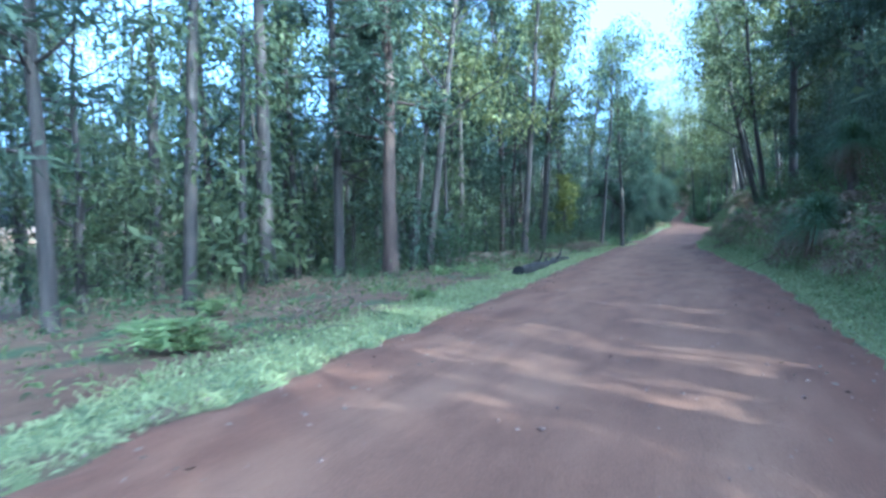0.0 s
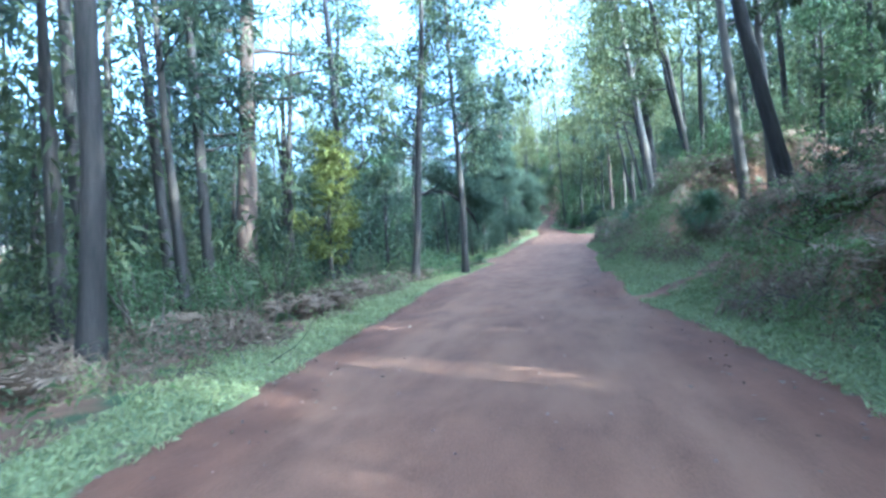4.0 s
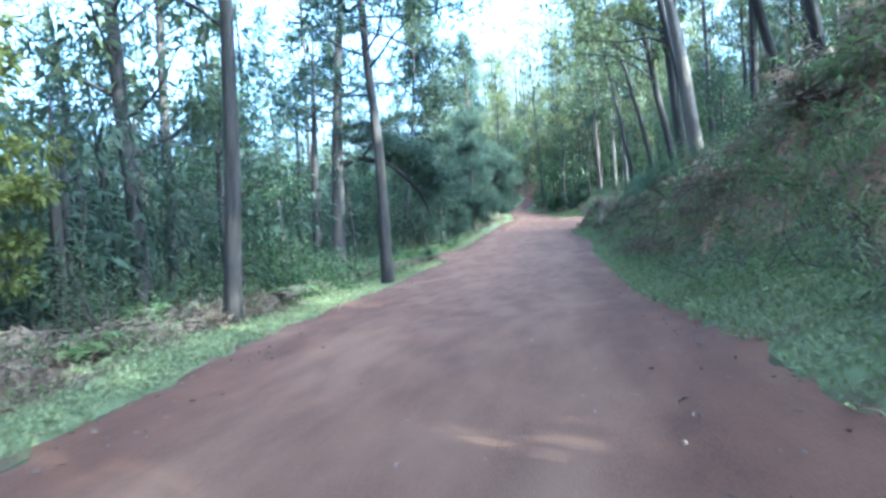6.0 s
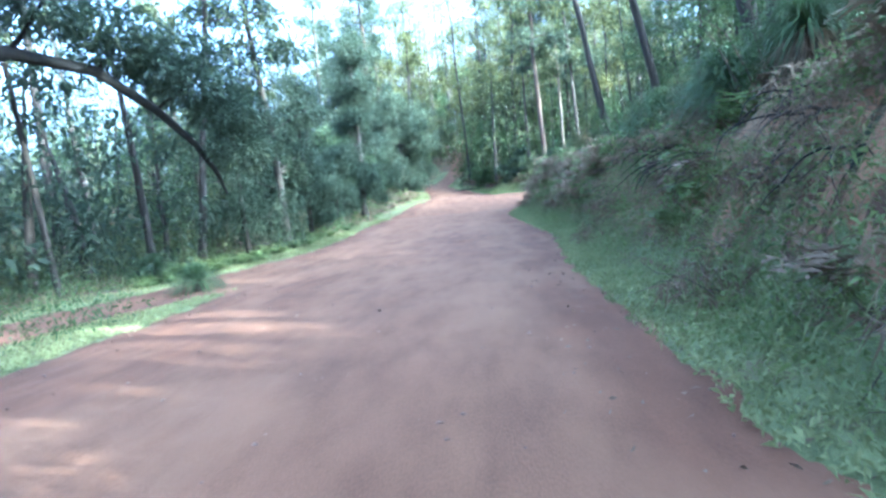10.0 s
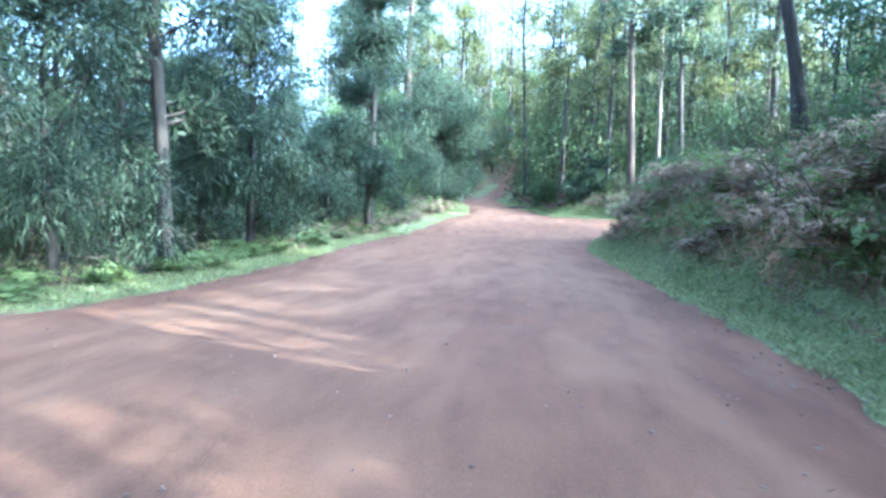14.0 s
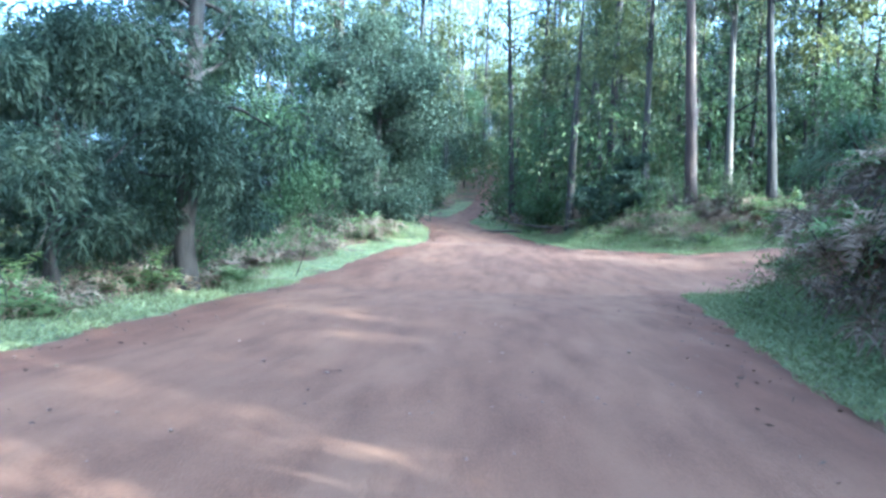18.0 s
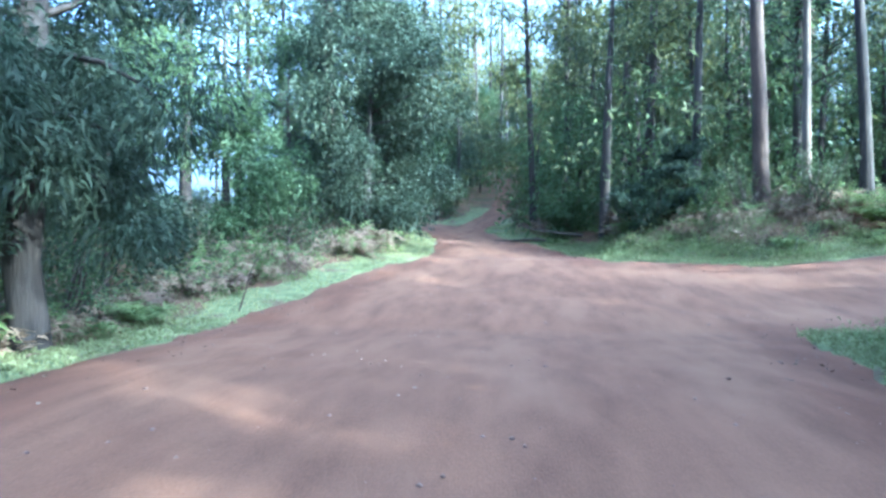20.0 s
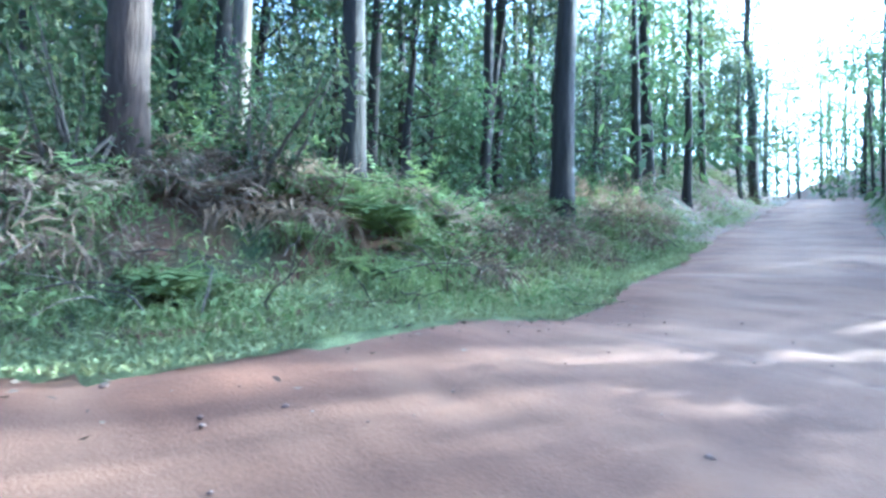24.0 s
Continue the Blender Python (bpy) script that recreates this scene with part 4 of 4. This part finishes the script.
scatter(shrubs, belt_spots(34, 0, 6, 10, 45, 2.2, 4.6, rng) + belt_spots(30, 0, 6, 52, 110, 2.8, 5.0, rng) + belt_spots(16, -4, 6, 118, 130, 1.4, 5.0, rng) + spots_in(105, -28, -9, 20, 125, 1.3, 1.8, rng) + spots_in(70, 1.5, 22, -5, 108, 1.3, 2.6, rng) + spots_in(70, -30, 45, 121, 190, 1.4, 1.3, rng),
        "leafy green understorey shrub on the forest floor", "shrub", "understorey shrubs", rng)

# ---- grass trees on the bank and beside the track ----
GT = "grass tree with a round head of long thin arching green blades"
GTS = "old grass tree with green head and skirt of dead brown blades"
for i, (x, y, h, bl_, n, sk, lab) in enumerate([(1.95, 19.2, 1.2, 1.25, 800, True, GT), (3.0, 20.8, 2.4, 1.1, 700, True, GTS), (1.6, 50.6, 0.8, 1.2, 700, True, GTS), (3.0, 83.9, 0.95, 1.3, 950, True, GTS), (2.44, 77.7, 0.75, 1.25, 800, True, GTS),
                                         (3.6, 80.6, 1.0, 1.25, 800, True, GTS), (-9.9, 81.3, 0.25, 0.85, 500, False, GT), (-14.0, 86.2, 0.2, 0.9, 450, False, GT), (-17.4, 86.0, 0.2, 0.8, 400, False, GT),
                                         (3.2, 108.6, 1.3, 1.3, 900, False, GT), (5.6, 109.2, 0.8, 0.9, 500, False, GT), (2.6, 75.2, 1.0, 1.0, 600, True, GTS), (-12.9, 85.0, 0.3, 0.95, 450, True, GT)]):
    claim(x, y)
    place(grass_tree(300 + i, h, bl_, n, sk), x, y, label=lab, category="grass tree", group="grass trees")

claim(2.7, 87.2)
place(shrub(321, 1.25, 1.5, M_FERN, 2600, 0.09, 9, "creeper_bush"), 2.7, 87.2, label="round mass of bright green creeper on the lip of the bank", category="shrub")

# ---- ferns and dead bracken ----
green = [fern(400 + i, rng.uniform(0.55, 0.85), M_FERN, 15) for i in range(4)]
brown = [fern(420 + i, rng.uniform(0.6, 1.0), M_DEAD, 13, "dead_fern") for i in range(4)]
heaps = [heap(440 + i, rng.uniform(0.7, 1.1), rng.uniform(0.45, 0.8), M_DEAD, 650, 0.25) for i in range(3)]
tufts = [heap(460 + i, rng.uniform(0.5, 0.9), rng.uniform(0.25, 0.45), M_FERN, 480, 0.15, "low_plant") for i in range(3)]


scatter(green, belt_spots(80, -2, 6, 10, 112, 1.5, 4.8, rng) + belt_spots(60, -16, -6, 5, 120, 1.5, 5, rng) + belt_spots(60, -12, 20, 112, 135, 1.4, 4.5, rng) + belt_spots(60, -13, -7, 78, 112, 0.8, 2.4, rng) + belt_spots(36, -2, 4, 96, 111, 1.2, 3.6, rng) + belt_spots(36, 1, 18, 114, 128, 1.0, 2.6, rng), "green bracken fern with arching fronds", "fern", "ferns", rng)
scatter(brown, belt_spots(70, -2, 5, 10, 110, 1.3, 4.0, rng) + belt_spots(50, -14, -6, 25, 75, 1.6, 5, rng) + belt_spots(50, -12, 20, 112, 135, 1.5, 4, rng), "dead brown bracken fern with drooping fronds", "fern", "dead ferns", rng)
scatter(heaps, belt_spots(56, -2, 5, 40, 112, 1.1, 3.6, rng) + belt_spots(16, 2, 18, 114, 128, 1.2, 2.8, rng) + belt_spots(34, -1, 6, 10, 42, 1.3, 4.2, rng) + belt_spots(36, -13, -6, 36, 60, 1.4, 4, rng) + belt_spots(30, -12, 16, 112, 130, 1.7, 4, rng) + belt_spots(20, -13, -8, 100, 120, 1.4, 4, rng),
        "tangled heap of dead brown bracken and stalks", "dead bracken", "bracken heaps", rng)
scatter(tufts, belt_spots(90, -2, 5, 10, 112, 0.9, 3.4, rng) + belt_spots(60, -14, -6, 5, 120, 1.2, 3.5, rng) + belt_spots(40, -12, 16, 112, 130, 1.3, 3.4, rng) + belt_spots(40, 1, 20, 114, 128, 0.7, 2.6, rng), "low leafy green plant on the verge", "plant", "low plants", rng)

def root_bunch(seed, length):
    """Bare dark roots hanging out of the lip of the bank."""
    r = np.random.default_rng(seed)
    ob = new("root_bunch")
    for i in range(7):
        tb = Tubes(5)
        line = curve_pts((r.normal(0, 0.12), r.normal(0, 0.35), 0.25), unit(np.array([-0.55 + r.normal(0, 0.2), r.normal(0, 0.35), 0.25])), length * r.uniform(0.5, 1.1), 7, r, 0.2, -0.22)
        tb.add(line, np.linspace(r.uniform(0.012, 0.032), 0.004, 8), 5, 0.08, r)
        part("root", tb.mesh("root", (M_CHAR_SHADE, M_TWIG)[i % 2]), ob)
    return ob


bunches = [root_bunch(500 + i, 1.1 + 0.2 * i) for i in range(3)]
for i, (x, y) in enumerate(belt_spots(26, -0.5, 4, 60, 110, 1.7, 2.8, rng)):
    ob = bunches[i] if i < 3 else copy_thing(bunches[i % 3], Matrix())
    ob.matrix_basis = pose(x, y, land_z(x, y), 0, 0, rng.uniform(-40, 40))
    tagged(ob, "bunch of dark bare roots hanging down the earth bank", "roots", "root bunches")
tallferns = [fern(520 + i, rng.uniform(0.7, 0.95), M_FROND, 22, "tall_fern") for i in range(3)]
scatter(tallferns, belt_spots(34, -1, 5, 60, 111, 1.5, 3.6, rng) + belt_spots(12, 0, 5, 20, 58, 1.6, 3.6, rng), "tall bright green fern clump on the bank", "fern", "tall ferns", rng)
mounds = [bracken_mound(480 + i, rng.uniform(0.9, 1.3), rng.uniform(0.65, 1.0), (10, 22, 34, 16, 26)[i]) for i in range(5)]
scatter(mounds, belt_spots(84, -1.5, 5, 87, 112, 1.75, 4.2, rng) + belt_spots(24, -1.5, 5, 62, 87, 2.5, 4.4, rng) + belt_spots(34, -1, 6, 12, 62, 1.9, 4.2, rng) + belt_spots(26, 1, 22, 114, 130, 2.0, 4.2, rng) + belt_spots(16, -13, -8, 96, 121, 1.6, 3.2, rng) + belt_spots(10, -13, -8, 44, 60, 1.6, 3.2, rng),
        "mound of withered brown bracken under fresh green fronds", "bracken", "bracken mounds", rng, (0.75, 1.25))

# ---- undergrowth that hides the forest floor ----
def undergrowth(name, count, mat, per, lo, hi, rng, label, size, tall, xs=(-32, 24), ys=(2, 165), thin=0.24, patch=-0.35, grain=2.6, seed=11.0):
    x, y = rng.uniform(*xs, count * 4), rng.uniform(*ys, count * 4)
    z, s = land(x, y)
    ok = (s > lo) & (s < hi) & (wobble(x, y, grain, seed) > patch)
    x, y, z = x[ok][:count], y[ok][:count], z[ok][:count]
    centre = np.repeat(np.stack([x, y, z], 1), per, 0)
    m = len(centre)
    h = np.repeat(rng.uniform(0.3, 1.0, len(x)) * tall, per)
    spread = np.stack([rng.normal(0, 0.3, m), rng.normal(0, 0.3, m), rng.uniform(0, 1, m) * h], 1)
    way = rng.standard_normal((m, 3)) * 0.8 + np.array([0, 0, 0.5])
    v, f = leaf_arrays(centre + spread, way, size, size * thin, rng, 0.35)
    tagged(new(name, mesh_from(name, v, f, mat)), label, "undergrowth", kind="stuff")


undergrowth("undergrowth", 5200, M_SHRUB, 22, 1.5, 20, rng, "low green undergrowth over the forest floor", 0.17, 0.75)
undergrowth("dry_undergrowth", 3000, M_DEAD, 18, 1.3, 14, rng, "dry brown undergrowth and dead fronds on the forest floor", 0.19, 0.4, thin=0.12)
undergrowth("bank_growth", 2600, M_FERN, 18, 0.9, 5, rng, "pale green low growth along the bank and verges", 0.14, 0.45)
undergrowth("bank_growth", 1500, M_FERN, 38, 0.7, 2.3, rng, "fresh green low growth covering the cut bank", 0.095, 0.4, (-2, 6), (6, 112), 0.34)
undergrowth("bank_growth", 2600, M_FROND, 34, 1.6, 5.0, rng, "dark green low growth over the cut bank", 0.12, 0.55, (-2, 6), (6, 112), 0.34, 0.05, 1.7, 2.0)
undergrowth("bank_growth", 3600, M_WITHERED, 24, 1.4, 4.6, rng, "dry brown stalks hanging down the cut bank", 0.24, 0.4, (-2, 6), (6, 112), 0.08, 0.1, 2.1, 6.5)
undergrowth("bank_growth", 2300, M_FERN, 26, 0.5, 5.0, rng, "fresh green growth on the rim of the junction", 0.11, 0.45, (-4, 34), (114, 132), 0.34)
undergrowth("bank_growth", 700, M_DEAD, 24, 1.2, 5.0, rng, "dry brown bracken on the rim of the junction", 0.24, 0.5, (-4, 34), (114, 132), 0.08)
undergrowth("bank_grass", 2600, M_GRASS, 22, 0.6, 2.2, rng, "long pale grass hanging over the cut bank", 0.22, 0.3, (-2, 6), (6, 112), 0.08)
undergrowth("bank_grass", 900, M_GRASS, 20, 0.6, 4.2, rng, "long pale grass on the rim of the junction", 0.2, 0.3, (-2, 22), (114, 130), 0.09)
undergrowth("bank_growth", 900, M_WITHERED, 60, 1.7, 3.6, rng, "thick mats of withered fronds hanging down the cut bank", 0.22, 0.55, (-2, 6), (56, 90), 0.06, 0.2, 1.3, 9.5)
undergrowth("low_scrub", 330, M_SHRUB, 70, 0.6, 20, rng, "leafy low scrub between the track and its side arm", 0.16, 1.5, (-21, -9.2), (60, 79.5))
undergrowth("low_scrub", 1500, M_LEAF, 40, 2.0, 30, rng, "tall soft scrub between the trunks", 0.22, 2.0, (-30, -11), (30, 130))

# ---- grass of the verges ----
n = 110000
gx, gy = rng.uniform(-16, 14, n * 6), rng.uniform(4, 136, n * 6)
gz, gs = land(gx, gy)
keep = (gs > 0.02) & (gs < np.where((gx > -2) & (gy < 112), 1.9, 1.7)) & (rng.uniform(0, 1, n * 6) < smooth(-0.5, 0.35, wobble(gx, gy, 1.3, 1.0) + 0.35))
gx, gy, gz = gx[keep][:n], gy[keep][:n], gz[keep][:n]
way = np.stack([rng.normal(0, 0.5, len(gx)), rng.normal(0, 0.5, len(gx)), np.ones(len(gx))], 1)
v, f = leaf_arrays(np.stack([gx, gy, gz], 1), way, 0.13, 0.022, rng, 0.25)
tagged(new("grass", mesh_from("grass", v, f, M_GRASS)), "short pale green grass along the verges", "grass", kind="stuff")



def verge_grass(count, xs, ys, top, length, label):
    gx, gy = rng.uniform(*xs, count * 4), rng.uniform(*ys, count * 4)
    gz, gs = land(gx, gy)
    keep = (gs > -0.12 + 0.12 * wobble(gx, gy, 0.7, 2.0)) & (gs < top + 0.5 * wobble(gx, gy, 2.0, 3.0))
    gx, gy, gz = gx[keep][:count], gy[keep][:count], gz[keep][:count]
    way = np.stack([rng.normal(0, 0.6, len(gx)), rng.normal(0, 0.6, len(gx)), np.full(len(gx), 0.8)], 1)
    v, f = leaf_arrays(np.stack([gx, gy, gz + 0.02], 1), way, length, 0.03, rng, 0.3)
    tagged(new("grass", mesh_from("grass", v, f, M_GRASS)), label, "grass", kind="stuff")


verge_grass(75000, (-2, 3.2), (8, 112), 1.7, 0.12, "thick soft grass and clover at the foot of the cut bank")
verge_grass(60000, (-11, -3.0), (-1, 112), 1.3, 0.12, "soft green grass along the edge of the track")
verge_grass(45000, (-3, 18), (114, 126), 1.6, 0.12, "soft green grass on the rim of the junction")

# ---- fallen leaves and stones on the gravel ----
n = 9000
lx, ly = rng.uniform(-14, 10, n * 4), rng.uniform(0, 130, n * 4)
lz, ls = land(lx, ly)
keep = (ls > -1.5 * rng.uniform(0, 1, n * 4)) & (ls < 0.4)
lx, ly, lz = lx[keep][:n], ly[keep][:n], lz[keep][:n]
way = np.stack([rng.normal(0, 1, len(lx)), rng.normal(0, 1, len(lx)), rng.uniform(0, 0.25, len(lx))], 1)
v, f = leaf_arrays(np.stack([lx, ly, lz + 0.03], 1), way, 0.075, 0.026, rng)
tagged(new("leaf_litter", mesh_from("leaf_litter", v, f, M_LITTER)), "pale fallen leaves and bark chips at the edges of the track", "leaf litter", kind="stuff")
n = 9000
sx, sy = rng.uniform(-12, 10, n), rng.uniform(0, 125, n)
sz, ss = land(sx, sy)
ok = ss < 0.3
sx, sy, sz = sx[ok], sy[ok], sz[ok]
octa = np.array([(1, 0, 0), (0, 1, 0), (-1, 0, 0), (0, -1, 0), (0, 0, 0.7), (0, 0, -0.7)], float)
of = np.array([(0, 1, 4), (1, 2, 4), (2, 3, 4), (3, 0, 4), (1, 0, 5), (2, 1, 5), (3, 2, 5), (0, 3, 5)])
size = rng.uniform(0.22, 1.0, (len(sx), 1, 1)) ** 2 * 0.03 * rng.uniform(0.6, 1.4, (len(sx), 6, 1))
v = np.stack([sx, sy, sz], 1)[:, None] + octa * size
f = (of[None] + np.arange(len(sx))[:, None, None] * 6).reshape(-1, 3)
tagged(new("stones", mesh_from("stones", v.reshape(-1, 3), f, M_STONE)), "small loose stones on the red gravel", "stones", kind="stuff")

# ---- the fallen log and dead wood ----
lg = Tubes(12)
a, b_ = np.array((-6.05, 18.0)), np.array((-6.85, 29.0))
k = 16
t = np.linspace(0, 1, k)
xy = a + (b_ - a) * t[:, None]
lg.add(np.stack([xy[:, 0] + 0.10 * np.sin(t * 7) + 0.03 * np.sin(t * 23), xy[:, 1], land(xy[:, 0], xy[:, 1])[0] + 0.11 + 0.04 * np.sin(t * 11)], 1), np.linspace(0.20, 0.09, k) * (1 + 0.12 * np.sin(t * 31)), 12, 0.14, rng)
for q in (0.22, 0.45, 0.7):
    px_, py_ = a + (b_ - a) * q
    lg.add(curve_pts((px_, py_, land_z(px_, py_) + 0.2), unit(np.array([0.5 * rng.standard_normal(), 0.6, 0.7])), rng.uniform(0.3, 0.7), 4, rng, 0.2), np.linspace(0.06, 0.015, 5), 6)
log = new("fallen_log")
part("stem", lg.mesh("stem", M_BARK), log)
ends = Tubes(12)
ends.add([(a[0], 18.0, land_z(a[0], 18.0) + 0.13), (a[0], 17.985, land_z(a[0], 18.0) + 0.13)], [0.19, 0.004], 12)
part("cut_end", ends.mesh("cut_end", M_CHAR_SHADE), log)
tagged(log, "long weathered dark brown log lying along the grass verge", "log")


def dead_branch(seed, x, y, way, length, radius, lift, label, wood=M_TWIG):
    r = np.random.default_rng(seed)
    ob = new("dead_branch")
    z = land_z(x, y) + lift
    tb = Tubes(6)
    line = curve_pts((x, y, z), unit(np.array(way, float)), length, 7, r, 0.10)
    tb.add(line, np.linspace(radius, radius * 0.3, 8), 6, 0.05, r)
    part("limb", tb.mesh("limb", wood), ob)
    sub = Tubes(5)
    sub.add(curve_pts(line[4], unit(np.array(way, float) + r.standard_normal(3) * 0.7), length * 0.35, 4, r, 0.2), np.linspace(radius * 0.4, 0.006, 5), 5)
    part("twig", sub.mesh("twig", M_TWIG), ob)
    return tagged(ob, label, "dead wood", "dead branches")


dead_branch(1, 2.3, 70.2, (-0.62, 0.1, 0.72), 1.6, 0.12, -0.75, "dark dead branch leaning out of the bank", M_CHAR_SHADE)
dead_branch(2, 2.2, 66.0, (-0.3, 1.0, 0.15), 3.0, 0.06, 0.1, "bare grey dead branch lying on the bank")
dead_branch(3, -14.5, 58.0, (-0.5, -0.3, 0.75), 3.2, 0.07, -0.1, "broken leaning dead stem on the forest floor")
dead_branch(4, -13.2, 57.0, (0.1, 0.2, 1.0), 3.4, 0.08, -0.1, "broken upright dead stump among the trees")
dead_branch(5, -16.5, 60.5, (-0.8, -0.5, 0.45), 4.0, 0.10, -0.1, "pale fallen stem leaning among the trees")
dead_branch(6, -7.5, 47.6, (-0.9, 0.3, 0.05), 1.4, 0.03, 0.04, "small grey stick lying on the verge")
dead_branch(7, -2.4, 127.0, (-0.9, 0.5, 0.12), 3.4, 0.09, 0.12, "fallen grey branch in the low brush beside the trail")
dead_branch(8, -1.0, 126.2, (-0.8, 0.2, 0.2), 2.8, 0.06, 0.15, "fallen grey branch in the low brush beside the trail")
dead_branch(9, 1.2, 86.0, (0.4, -1.0, 0.1), 3.2, 0.05, 0.05, "bare root lying along the lip of the bank")
dead_branch(10, 1.6, 80.5, (0.3, -1.0, 0.1), 2.8, 0.05, 0.05, "bare root lying along the lip of the bank")
dead_branch(11, -9.2, 112.8, (0.4, -0.2, 0.9), 1.2, 0.02, 0.0, "thin pale dead stick standing in the bracken")
stump = new("burnt_stump")
sb = Tubes(9)
sb.add([(0, 0, -0.2), (0, 0, 0.12), (0.03, 0, 0.3), (0.03, 0, 0.305)], [0.2, 0.17, 0.14, 0.01], 9, 0.1, rng)
part("stem", sb.mesh("stem", M_CHAR_SHADE), stump)
place(stump, 4.9, 121.6, label="small black burnt stump at the foot of a pine", category="stump")
